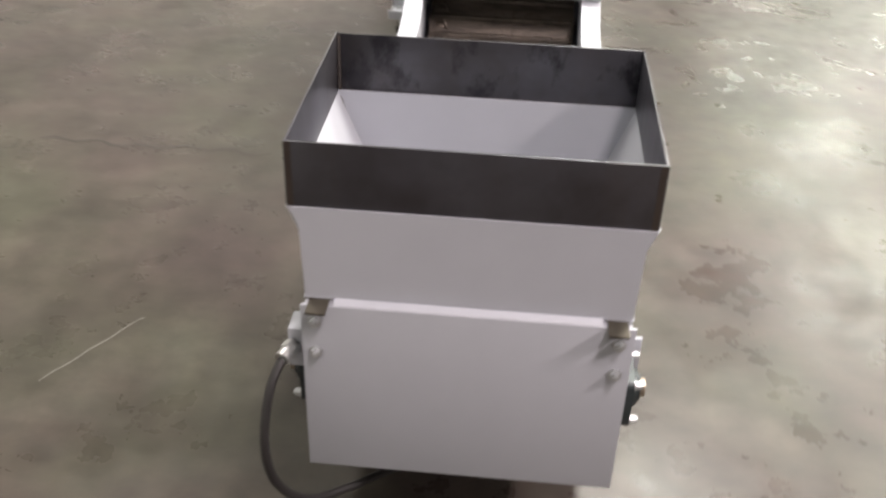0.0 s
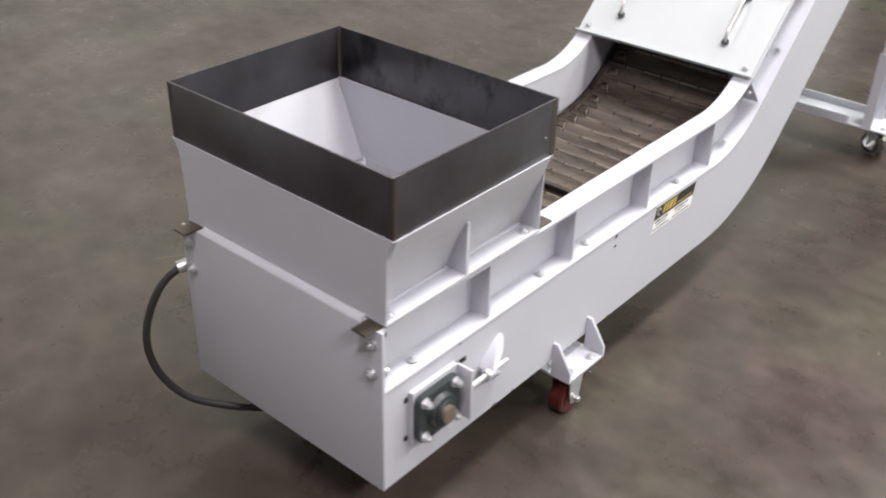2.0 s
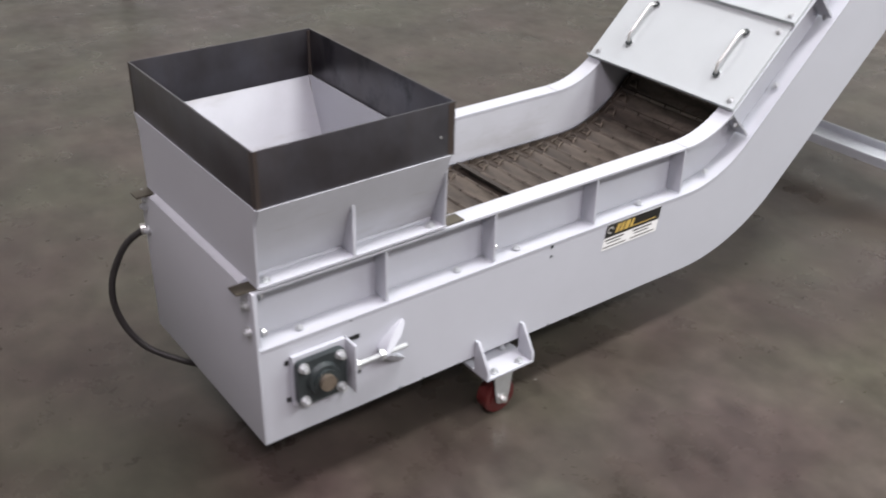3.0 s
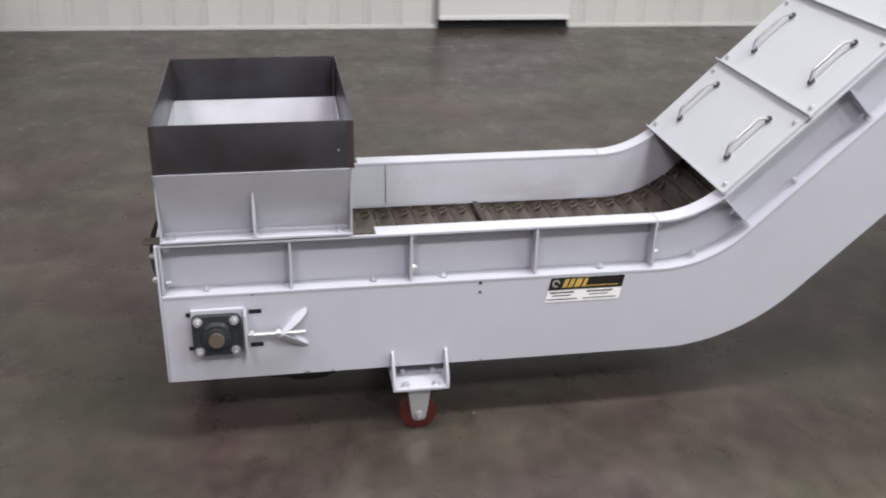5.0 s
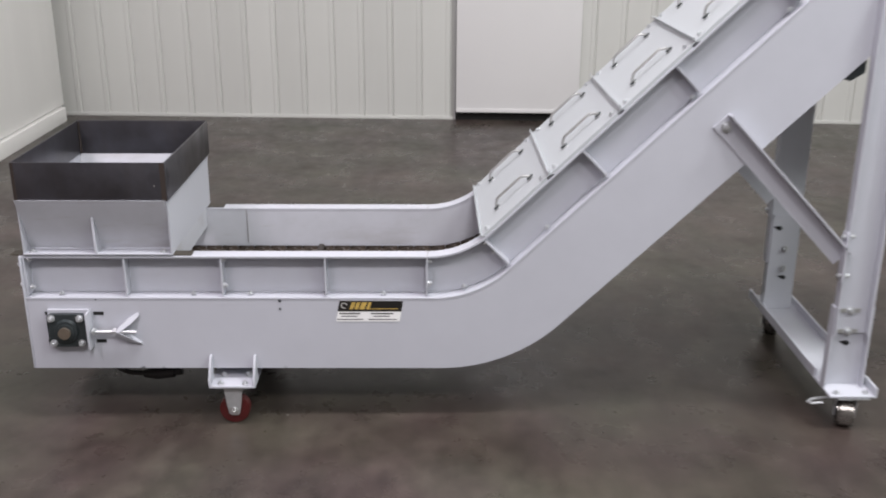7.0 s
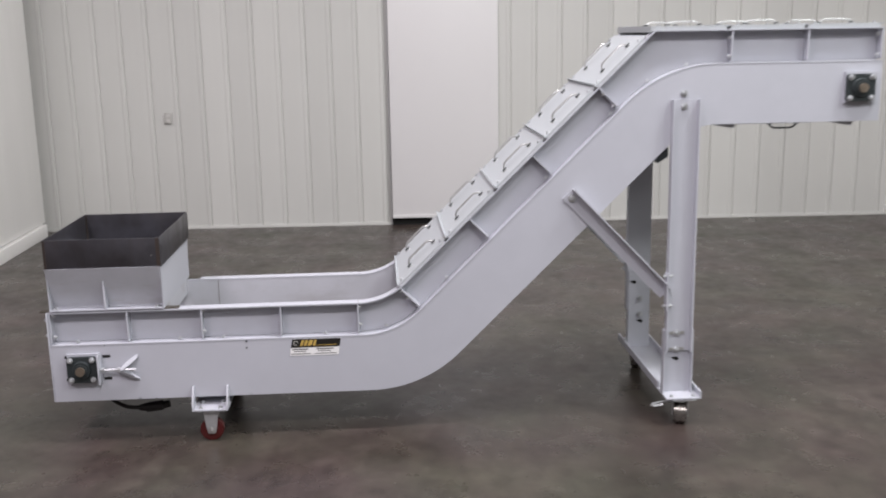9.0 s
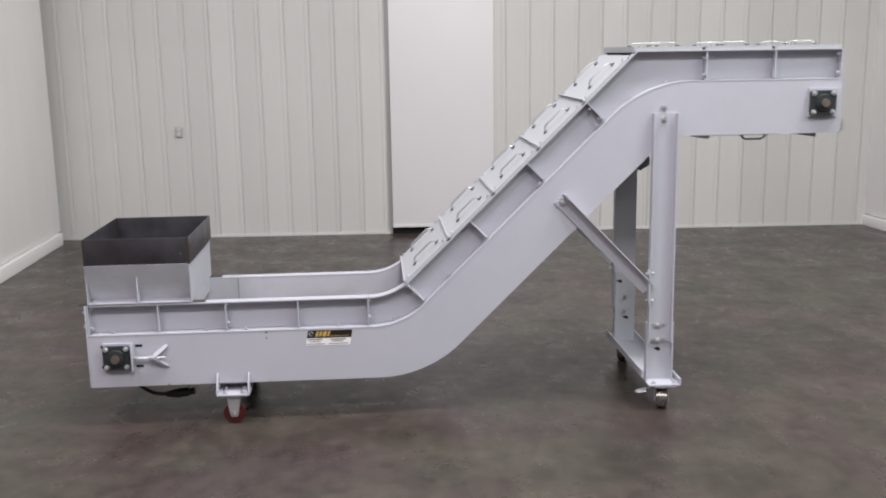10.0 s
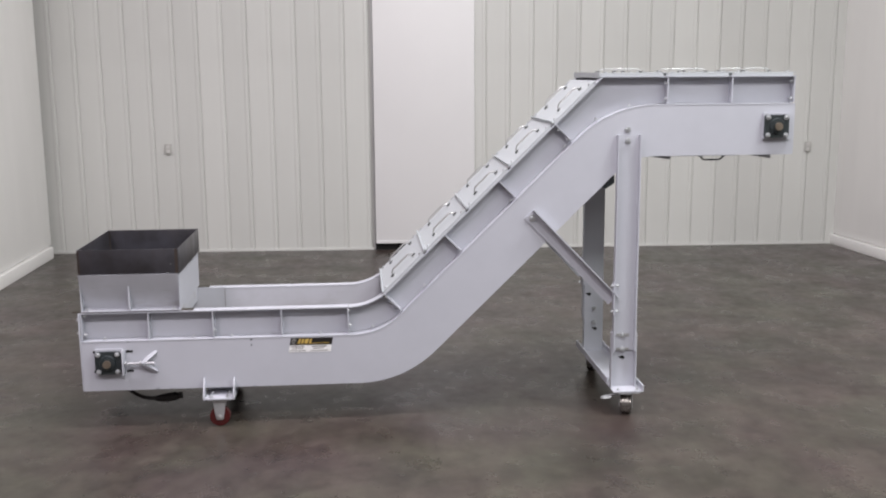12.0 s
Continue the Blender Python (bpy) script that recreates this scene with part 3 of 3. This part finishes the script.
    for xc, yc in ((x0 + t + 0.0045, y1 - t - 0.0045), (x0 + t + 0.0045, y0 + t + 0.0045)):
        part("corner_weld", rod(B(), (xc - 0.003, yc + (0.003 if yc > 0.2 else -0.003), z0 + 0.002), (xc - 0.003, yc + (0.003 if yc > 0.2 else -0.003), z1 - 0.004), 0.0042, 8), HEAT, rim)
    part("rivet", rod(B(), (x1, 0.385, 0.703), (x1 + 0.002, 0.385, 0.703), 0.0022, 8), DULL, rim)


def bearing(root, y, z, s, takeup):
    x = s * HALF
    unit = part("bearing", prism(B(), fillet([(y - 0.052, z), (y - 0.052, z + 0.048), (y + 0.052, z + 0.048), (y + 0.052, z - 0.048), (y - 0.052, z - 0.048), (y - 0.052, z)], [0.012] * 4, 4)[:-1], x + s * 0.012, x + s * 0.026), CAST, root, "dark cast-iron four-bolt flange bearing")
    bm = B()
    rod(bm, (x + s * 0.02, y, z), (x + s * 0.036, y, z), 0.037, 24, 0.031)
    part("hub", bm, CAST, unit)
    bm = B()
    rod(bm, (x, y, z), (x + s * 0.050, y, z), 0.0165, 20)
    part("shaft", bm, BRONZE, unit, "oily bronze-brown shaft end")
    part("collar", rod(B(), (x + s * 0.0355, y, z), (x + s * 0.041, y, z), 0.0235, 20), CAST, unit, "dark steel locking collar")
    for dy in (-0.039, 0.039):
        for dz in (-0.037, 0.037):
            part("bolt", bolt(B(), (x + s * 0.026, y + dy, z + dz), (s, 0, 0), 0.0072, 0.012), ZINC, unit)
    part("mounting_plate", prism(B(), [(y - 0.053, z - 0.055), (y - 0.053, z + 0.056), (y + 0.064, z + 0.056), (y + 0.064, z - 0.055)], x + s * 0.001, x + s * 0.0115), PAINT, unit)
    if takeup:
        part("edge_plate", box(B(), (min(x + s * 0.0016, x + s * 0.045), y + 0.060, z - 0.052), (max(x + s * 0.0016, x + s * 0.045), y + 0.0655, z + 0.056), 0.001), PAINT, unit)
        for dz in (-0.042, 0.042):
            part("slot", box(B(), (min(x + s * 0.0003, x + s * 0.0012), y + 0.070, z + dz - 0.005), (max(x + s * 0.0003, x + s * 0.0012), y + 0.098, z + dz + 0.005)), BLACKHOLE, unit, "black slotted hole")
            part("slot", box(B(), (min(x + s * 0.0003, x + s * 0.0012), y - 0.064, z + dz - 0.005), (max(x + s * 0.0003, x + s * 0.0012), y - 0.055, z + dz + 0.005)), BLACKHOLE, unit, "black slotted hole")
        rx = x + s * 0.024
        screw = part("take_up_screw", rod(B(), (rx, y + 0.066, z - 0.004), (rx, y + 0.190, z - 0.004), 0.0055, 10), ZINC, unit, "zinc-plated threaded take-up rod")
        for ny in (0.070, 0.128):
            part("nut", rod(B(), (rx, y + ny, z - 0.004), (rx, y + ny + 0.009, z - 0.004), 0.011, 6), ZINC, screw)
        for d in (1, -1):
            bm = B()
            leaf = [(0.136, 0.003, 0.034), (0.146, 0.001, 0.034), (0.180, 0.026, 0.022), (0.196, 0.040, 0.010), (0.197, 0.047, 0.006), (0.189, 0.047, 0.006), (0.166, 0.033, 0.016), (0.143, 0.014, 0.030)]
            inner = [bm.verts.new((x + s * 0.0006, y + dy, z - 0.004 + d * dz)) for dy, dz, _ in leaf]
            outer = [bm.verts.new((x + s * dx, y + dy, z - 0.004 + d * dz)) for dy, dz, dx in leaf]
            bm.faces.new(inner), bm.faces.new(outer[::-1])
            for k in range(len(leaf)):
                j = (k + 1) % len(leaf)
                bm.faces.new((inner[k], inner[j], outer[j], outer[k]))
            part("anchor_tab", bm, PAINT, unit)


def label_plate(root):
    x = HALF
    base = part("label", prism(B(), [(0.852, 0.308), (1.030, 0.308), (1.040, 0.370), (0.864, 0.371)], x + 0.0004, x + 0.0010), LABEL_WHITE, root, "black, gold and white maker's sticker")
    part("black_field", prism(B(), [(0.8575, 0.3385), (1.0348, 0.3385), (1.040, 0.370), (0.864, 0.371)], x + 0.0011, x + 0.0014), LABEL_BLACK, base)
    # gold emblem as plain slanted shapes
    for y0, y1 in ((0.890, 0.900), (0.904, 0.914), (0.918, 0.932), (0.937, 0.945)):
        part("emblem_bar", prism(B(), [(y0, 0.345), (y1, 0.345), (y1 + 0.008, 0.366), (y0 + 0.008, 0.366)], x + 0.0015, x + 0.0018), LABEL_GOLD, base)
    ring = B()
    a = [(0.876 + 0.009 * math.cos(k * math.pi / 8), 0.356 + 0.009 * math.sin(k * math.pi / 8)) for k in range(14)]
    c = [(0.876 + 0.006 * math.cos(k * math.pi / 8), 0.356 + 0.006 * math.sin(k * math.pi / 8)) for k in range(14)]
    part("emblem_ring", prism(ring, a + c[::-1], x + 0.0015, x + 0.0018), OUTLET_MAT, base)
    part("text_bar", prism(B(), [(0.945, 0.3455), (1.025, 0.3455), (1.025, 0.3475), (0.945, 0.3475)], x + 0.0015, x + 0.0018), LABEL_GOLD, base)
    for ya, yb, z, h in ((0.862, 0.920, 0.332, 0.0035), (0.868, 0.912, 0.324, 0.0025), (0.856, 0.928, 0.3145, 0.0025), (0.950, 1.012, 0.332, 0.0035), (0.956, 1.002, 0.324, 0.0025), (0.943, 1.022, 0.3145, 0.0025)):
        part("text_bar", prism(B(), [(ya, z - h / 2), (yb, z - h / 2), (yb, z + h / 2), (ya, z + h / 2)], x + 0.0011, x + 0.0014), LABEL_BLACK, base)


def handle_mesh(length, height, r=0.0055):
    a, h = length / 2, height
    pts = [(0, -a, 0), (0, -a, 0.004), (0, -a + 0.004, h * 0.55), (0, -a + 0.018, h), (0, -a * 0.4, h), (0, 0, h), (0, a * 0.4, h), (0, a - 0.018, h), (0, a - 0.004, h * 0.55), (0, a, 0.004), (0, a, 0)]
    bm = tube(B(), pts, r, 8)
    for s in (-1, 1):
        rod(bm, (0, s * a, 0), (0, s * a, 0.004), 0.010, 10)
    return bm


def covers(root):
    grip = mesh_of("handle", handle_mesh(0.125, 0.023, 0.0042), CHROME)
    low_grip = mesh_of("handle", handle_mesh(0.118, 0.017, 0.0032), CHROME)
    foot = rod(B(), (0, 0, 0), (0, 0, 0.0075), 0.0098, 6)
    foot = mesh_of("handle_foot", foot, CAST)
    w = 0.243
    def cover(length, name="cover"):
        bm = B()
        box(bm, (-w, 0.0, 0.003), (w, length + 0.012, 0.006))
        for s in (-1, 1):
            box(bm, (min(s * w, s * (w - 0.003)), 0.002, -0.010), (max(s * w, s * (w - 0.003)), length - 0.002, 0.0029))
        return bm
    run = 0.2505
    for i in range(5):
        y0 = 1.262 + i * run * math.cos(SLOPE)
        z0 = 0.494 + TAN * (y0 - 1.211) + 0.012
        lid = part("cover", cover(run - 0.016), COVER_TOPLIT, root, "grey painted lift-off cover with two chrome handles")
        lid.matrix_basis = slope_frame((y0, z0), SLOPE)
        # standing lip along the lower edge
        tall = 0.019 if i else 0.013
        part("lip", prism(B(), [(-0.004, 0.0015), (-0.001, 0.0015), (-0.001, 0.0025), (-0.0008, tall), (-0.0038, tall)], -w - 0.004, w + 0.004), COVER_TOPLIT, lid)
        for s in (-1, 1):
            h = shared("handle", grip, lid, pose(s * 0.146, 0.129, 0.006))
            tagged(h, label="chrome bow handle")
            for e in (-0.0625, 0.0625):
                shared("handle_foot", foot, lid, pose(s * 0.146, 0.129 + e, 0.006))
            for yy in (0.018, run - 0.030):
                part("bolt", bolt(B(), (s * 0.222, yy, 0.006), (0, 0, 1), 0.006, 0.005), ZINC, lid)
    cuts = [2.168, 2.455, 2.735, 3.012]
    for i in range(3):
        n = cuts[i + 1] - cuts[i]
        lid = part("cover", cover(n - 0.014), COVER_TOPLIT, root, "grey painted flat top cover with two chrome handles")
        lid.matrix_basis = pose(0, cuts[i], 1.457)
        part("lap", box(B(), (-w, -0.004, -0.014), (w, 0.0, 0.0085)), COVER_TOPLIT, lid)
        for s in (-1, 1):
            h = shared("handle", low_grip, lid, pose(s * 0.146, n / 2, 0.006))
            tagged(h, label="chrome bow handle")
            for e in (-0.059, 0.059):
                shared("handle_foot", foot, lid, pose(s * 0.146, n / 2 + e, 0.006))
            for yy in (0.03, n - 0.03):
                part("bolt", bolt(B(), (s * 0.222, yy, 0.006), (0, 0, 1), 0.006, 0.005), ZINC, lid)
    # bottom lid of the head
    tray = part("bottom_lid", prism(B(), [(2.385, 1.1165), (2.475, 1.100), (2.490, 1.100), (2.490, 1.112), (2.775, 1.112), (2.775, 1.1165)], -0.215, 0.215), PAINT, root)
    part("chute_lip", prism(B(), [(2.812, 1.1165), (2.928, 1.098), (2.928, 1.1165)], -0.215, 0.215), PAINT, root)
    under = shared("handle", mesh_of("handle", handle_mesh(0.10, 0.018, 0.0035), CAST), tray, pose(0.20, 2.675, 1.112, 180))
    tagged(under, label="dark bow handle")


def belt(root):
    path = offset(fillet([(0.30, 0.381), (1.2365, 0.381), (1.75, 0.381 + TAN * 0.5135)], [0.294]), -0.014)
    pts = [Vector(p) for p in path]
    lens = [0.0]
    for a, b in zip(pts, pts[1:]):
        lens.append(lens[-1] + (b - a).length)
    def at(s):
        for i in range(len(pts) - 1):
            if s <= lens[i + 1]:
                k = (s - lens[i]) / (lens[i + 1] - lens[i])
                d = (pts[i + 1] - pts[i]).normalized()
                return pts[i].lerp(pts[i + 1], k), math.atan2(d.y, d.x)
        return None
    pitch = 0.0508
    holder = part("belt", strip(B(), path, -0.012, -0.008, -0.185, 0.185), BELT, root, "oily brown hinged steel belt")
    bm = B()
    n = 7
    box(bm, (-0.188, -pitch / 2 + 0.006, -0.003), (0.188, pitch / 2 - 0.006, 0.001))
    for i in range(n):
        w = 0.376 / n
        y = (pitch / 2) * (1 if i % 2 else -1)
        x0 = -0.188 + i * w
        rod(bm, (x0 + 0.0015, y, -0.0025), (x0 + w - 0.0015, y, -0.0025), 0.0068, 8)
        box(bm, (x0 + 0.0015, min(y, y * 0.6), -0.0025), (x0 + w - 0.0015, max(y, y * 0.6), 0.0012))
    for s in (-1, 1):
        box(bm, (min(s * 0.186, s * 0.1885), -pitch / 2 + 0.003, -0.003), (max(s * 0.186, s * 0.1885), pitch / 2 - 0.001, 0.012))
    slat = mesh_of("slat", bm, BELT)
    bm = B()
    tube(bm, [(0.016, -0.012, -0.001), (0.015, -0.007, 0.005), (0.012, 0.005, 0.008), (0.005, 0.009, 0.009), (-0.005, 0.009, 0.009), (-0.012, 0.005, 0.008), (-0.015, -0.007, 0.005), (-0.016, -0.012, -0.001)], 0.0032, 6)
    box(bm, (-0.010, -0.010, -0.001), (0.010, 0.003, 0.0035), 0.001)
    hook = mesh_of("hook", bm, HOOK)
    s = pitch / 2
    while at(s):
        p, ang = at(s)
        shared("slat", slat, holder, slope_frame(p, ang))
        shared("hook", hook, holder, slope_frame(p, ang) @ pose(-0.160, 0, 0.001))
        s += pitch
    y = 0.775
    part("cleat", prism(B(), [(y, 0.366), (y + 0.005, 0.366), (y + 0.004, 0.386), (y, 0.388), (y - 0.012, 0.388), (y - 0.012, 0.385), (y, 0.384)], -0.180, 0.180), CLEAT, holder, "dark steel cleat across the belt")


def caster_fixed(root, s):
    x = s * 0.254
    br = part("caster_bracket", box(B(), (min(s * 0.17, s * 0.298), 0.494, 0.124), (max(s * 0.17, s * 0.298), 0.624, 0.130), 0.001), PAINT, root)
    for y in (0.494, 0.618):
        bm = B()
        pts = [(s * 0.2506, 0.1305), (s * 0.2978, 0.1305), (s * 0.2978, 0.150), (s * 0.262, 0.206), (s * 0.2506, 0.206)]
        a = [bm.verts.new((px, y, pz)) for px, pz in pts]
        b = [bm.verts.new((px, y + 0.006, pz)) for px, pz in pts]
        bm.faces.new(a), bm.faces.new(b[::-1])
        for i in range(5):
            bm.faces.new((a[i], a[(i + 1) % 5], b[(i + 1) % 5], b[i]))
        part("ear", bm, PAINT, br)
    part("hanger_plate", box(B(), (min(s * 0.165, s * 0.1695), 0.497, 0.124), (max(s * 0.165, s * 0.1695), 0.624, 0.168)), PAINT, br)
    for y in (0.524, 0.594):
        for xx in (s * 0.283, s * 0.225):
            part("bolt", bolt(B(), (xx, y, 0.1302), (0, 0, 1), 0.007, 0.008), ZINC, br)
    cas = part("caster", box(B(), (x - 0.036, 0.510, 0.1185), (x + 0.036, 0.610, 0.1235)), ZINC, root, "fixed caster with a red wheel")
    wheel = part("wheel", rod(rod(B(), (x - 0.013, 0.556, 0.0425), (x + 0.013, 0.556, 0.0425), 0.0425, 32), (x - 0.016, 0.556, 0.0425), (x + 0.016, 0.556, 0.0425), 0.0395, 32), RED, cas, "dark red polyurethane wheel")
    part("hub", rod(B(), (x - 0.018, 0.556, 0.0425), (x + 0.018, 0.556, 0.0425), 0.026, 24), RED, wheel)
    for d in (-1, 1):
        bm = prism(B(), [(0.530, 0.118), (0.584, 0.118), (0.577, 0.060), (0.572, 0.034), (0.566, 0.029), (0.548, 0.029), (0.542, 0.034), (0.537, 0.060)], x + d * 0.021, x + d * 0.024)
        part("fork", bm, ZINC, cas)
    part("axle", bolt(B(), (x + s * 0.024, 0.557, 0.042), (s, 0, 0), 0.008, 0.010), CHROME, cas)


def caster_swivel(root, x, s):
    cas = part("caster", box(B(), (x - 0.045, 2.262, 0.1005), (x + 0.045, 2.352, 0.1045)), ZINC, root, "swivel caster with a worn grey wheel and brake tab")
    y = 2.304
    part("swivel_race", rod(B(), (x, y, 0.088), (x, y, 0.1003), 0.026, 20), ZINC, cas)
    wheel = part("wheel", rod(rod(B(), (x - 0.016, y, 0.0430), (x + 0.016, y, 0.0430), 0.0430, 28), (x - 0.022, y, 0.0430), (x + 0.022, y, 0.0430), 0.0385, 28), WHEEL_GREY, cas, "worn grey wheel tread")
    wheel.matrix_basis = Matrix.Translation((x, y, 0)) @ pose(0, 0, 0, 0, 0, 74) @ Matrix.Translation((-x, -y, 0))
    part("hub", rod(B(), (x - 0.0235, y, 0.0430), (x + 0.0235, y, 0.0430), 0.026, 20), RUBBER, wheel, "dark hub")
    for d in (-1, 1):
        f = part("fork", prism(B(), [(y - 0.022, 0.087), (y + 0.022, 0.087), (y + 0.010, 0.030), (y - 0.010, 0.030)], x + d * 0.0265, x + d * 0.0295), ZINC, cas)
        f.matrix_basis = wheel.matrix_basis.copy()
    if s < 0:
        return cas
    part("brake_tab", tube(B(), [(x - 0.008, y - 0.015, 0.082), (x - 0.011, y - 0.065, 0.080), (x - 0.008, y - 0.100, 0.075), (x + 0.000, y - 0.110, 0.073), (x + 0.010, y - 0.102, 0.073), (x + 0.014, y - 0.070, 0.078)], 0.0042, 6), ZINC, cas)
    return cas


def stand(root):
    def channel(bm, y0, y1, z0, z1, xw, xf, t=0.005):
        e = t if xf > xw else -t
        pts = [(xw, y0), (xf, y0), (xf, y0 + t), (xw + e, y0 + t), (xw + e, y1 - t), (xf, y1 - t), (xf, y1), (xw, y1)]
        a = [bm.verts.new((x, y, z0)) for x, y in pts]
        b = [bm.verts.new((x, y, z1)) for x, y in pts]
        bm.faces.new(a), bm.faces.new(b[::-1])
        for i in range(8):
            bm.faces.new((a[i], a[(i + 1) % 8], b[(i + 1) % 8], b[i]))
        return bm
    for s in (1, -1):
        w = 0.0 if s > 0 else 0.063  # the far leg stands off the frame on spacers
        part("leg", channel(B(), 2.244, 2.343, 0.275, 1.208, s * (0.2515 + w), s * (0.283 + w)), PAINT, root)
        if s > 0:
            part("foot_post", channel(B(), 2.238, 2.349, 0.1122, 0.36, s * 0.246, s * 0.2765, 0.0045), PAINT, root)
        else:
            part("foot_post", channel(B(), 2.2505, 2.3435, 0.1122, 0.445, s * 0.309, s * 0.341), PAINT, root)
            for z in (1.184, 1.130):
                part("spacer", rod(B(), (-0.2505, 2.290, z), (-0.3140, 2.290, z), 0.016, 16), ZINC, root, "zinc spacer tube behind the leg")
        for z in (1.230, 1.184):
            part("bolt", bolt(B(), (s * (0.2512 if z > 1.21 else 0.257 + w), 2.290, z), (s, 0, 0), 0.0085, 0.011), ZINC, root)
        for z in (0.281, 0.344):
            part("bolt", bolt(B(), (s * (0.257 + w), 2.290, z), (s, 0, 0), 0.0085, 0.012), ZINC, root)
            part("washer_plate", box(B(), (min(s * (0.2568 + w), s * (0.2585 + w)), 2.262, z - 0.006), (max(s * (0.2568 + w), s * (0.2585 + w)), 2.318, z + 0.006)), DULL, root)
        # diagonal brace, an angle iron
        a, b = Vector((1.884, 0.873)), Vector((2.243, 0.500))
        d = (b - a).normalized()
        q = Vector((-d.y, d.x)) * 0.027
        web = [a - q - d * 0.012, b - q, b + q, a + q - d * 0.012]
        br = part("brace", prism(B(), [tuple(p) for p in web], s * (0.2512 + w), s * (0.256 + w)), PAINT, root)
        e = q * (1 - 0.005 / 0.027)
        part("brace_flange", prism(B(), [tuple(p) for p in (a + e - d * 0.012, b + e, b + q, a + q - d * 0.012)], s * (0.2562 + w), s * (0.290 + w)), PAINT, br)
        part("bolt", bolt(B(), (s * (0.2562 + w), 1.889, 0.864), (s, 0, 0), 0.010, 0.012), ZINC, br)
        if s < 0:
            part("spacer", rod(B(), (-0.2505, 1.888, 0.874), (-0.3140, 1.888, 0.874), 0.016, 16), ZINC, br, "zinc spacer tube behind the brace")
        part("end_plate", box(B(), (min(s * (0.2562 + w), s * (0.29 + w)), 2.2385, 0.44), (max(s * (0.2562 + w), s * (0.29 + w)), 2.2432, 0.58)), PAINT, br)
        for z in (0.455, 0.568):
            part("bolt", rod(B(), (s * (0.275 + w), 2.228, z), (s * (0.275 + w), 2.262, z), 0.006, 8), ZINC, br)
        caster_swivel(root, 0.284 if s > 0 else -0.362, s)
    # fixing bolts and open slots on the inner face of the far post and on the near post
    for z in (0.257, 0.3255):
        part("bolt", bolt(B(), (-0.3088, 2.300, z), (1, 0, 0), 0.0085, 0.013), ZINC, root)
    for x, y, z in ((-0.3086, 2.300, 0.226), (-0.3086, 2.268, 0.400), (0.2512, 2.288, 0.243)):
        slot = [(y - 0.016, z + 0.004), (y + 0.008, z + 0.007), (y + 0.016, z - 0.002), (y + 0.008, z - 0.010), (y - 0.004, z - 0.004)]
        part("slot", prism(B(), slot, x, x + 0.0008), BLACKHOLE, root, "open dark adjusting slot")
    base = B()
    box(base, (-0.425, 2.238, 0.106), (0.328, 2.370, 0.112), 0.001)
    part("base_channel", base, PAINT, root)
    for y in (2.238, 2.364):
        part("channel_lip", box(B(), (-0.425, y, 0.1122), (0.2 if y < 2.3 else 0.328, y + 0.006, 0.136)), PAINT, root)
    for x in (0.308, -0.402):
        for y in (2.262, 2.345):
            part("bolt", bolt(B(), (x, y, 0.1122), (0, 0, 1), 0.007, 0.006), ZINC, root)
    # cross bar in the same near-black colour as the bearings
    part("cross_bar", prism(B(), [(2.190, 0.992), (2.243, 1.036), (2.243, 1.003), (2.206, 0.980)], -0.235, 0.235), CAST, root, "near-black cross bar under the slope")


def cable(root):
    pts = smooth_line([(-0.268, 0.035, 0.394), (-0.283, 0.005, 0.390), (-0.300, -0.042, 0.352), (-0.304, -0.080, 0.270), (-0.289, -0.080, 0.190), (-0.250, -0.046, 0.122), (-0.190, 0.015, 0.092), (-0.10, 0.08, 0.092), (0.03, 0.12, 0.110), (0.10, 0.165, 0.106), (0.12, 0.215, 0.088), (0.12, 0.27, 0.082)], 8)
    c = part("power_cable", tube(B(), pts, 0.0076, 10), RUBBER, root, "black flexible power cable looping under the frame")
    part("gland", rod(rod(B(), (-0.274, 0.026, 0.393), (-0.281, 0.011, 0.391), 0.015, 6), (-0.280, 0.013, 0.391), (-0.287, -0.004, 0.388), 0.0125, 12), CHROME, c, "chrome cable gland")
    part("connector", rod(rod(rod(B(), (0.12, 0.262, 0.082), (0.12, 0.300, 0.084), 0.011, 14, 0.019), (0.12, 0.300, 0.084), (0.12, 0.352, 0.090), 0.019, 14), (0.12, 0.352, 0.090), (0.12, 0.376, 0.094), 0.014, 14), RUBBER, c, "black cable connector under the frame")
    part("junction_box", box(B(), (-0.283, 0.027, 0.350), (-0.2515, 0.075, 0.425), 0.003), PAINT, c)


def conveyor():
    root = new("conveyor")
    root.empty_display_size = 0.2
    tagged(root, "grey painted inclined hinged-belt conveyor on casters with feed hopper", "conveyor")
    frame_parts(root)
    hopper(root)
    for s in (1, -1):
        bearing(root, 0.110, 0.291, s, True)
        bearing(root, 2.925, 1.238, s, False)
        caster_fixed(root, s)
    for y, z, w in ((0.302, 0.1662, 0.007), (0.705, 0.1655, 0.003), (0.36, 0.1660, 0.003), (0.19, 0.372, 0.003)):
        part("paint_chip", prism(B(), [(y - w, z), (y + w, z), (y + w * 0.6, z + 0.003), (y - w * 0.7, z + 0.0022)], HALF + 0.0002, HALF + 0.0006), CAST, root)
    label_plate(root)
    covers(root)
    belt(root)
    stand(root)
    cable(root)


room()
lamps()
conveyor()
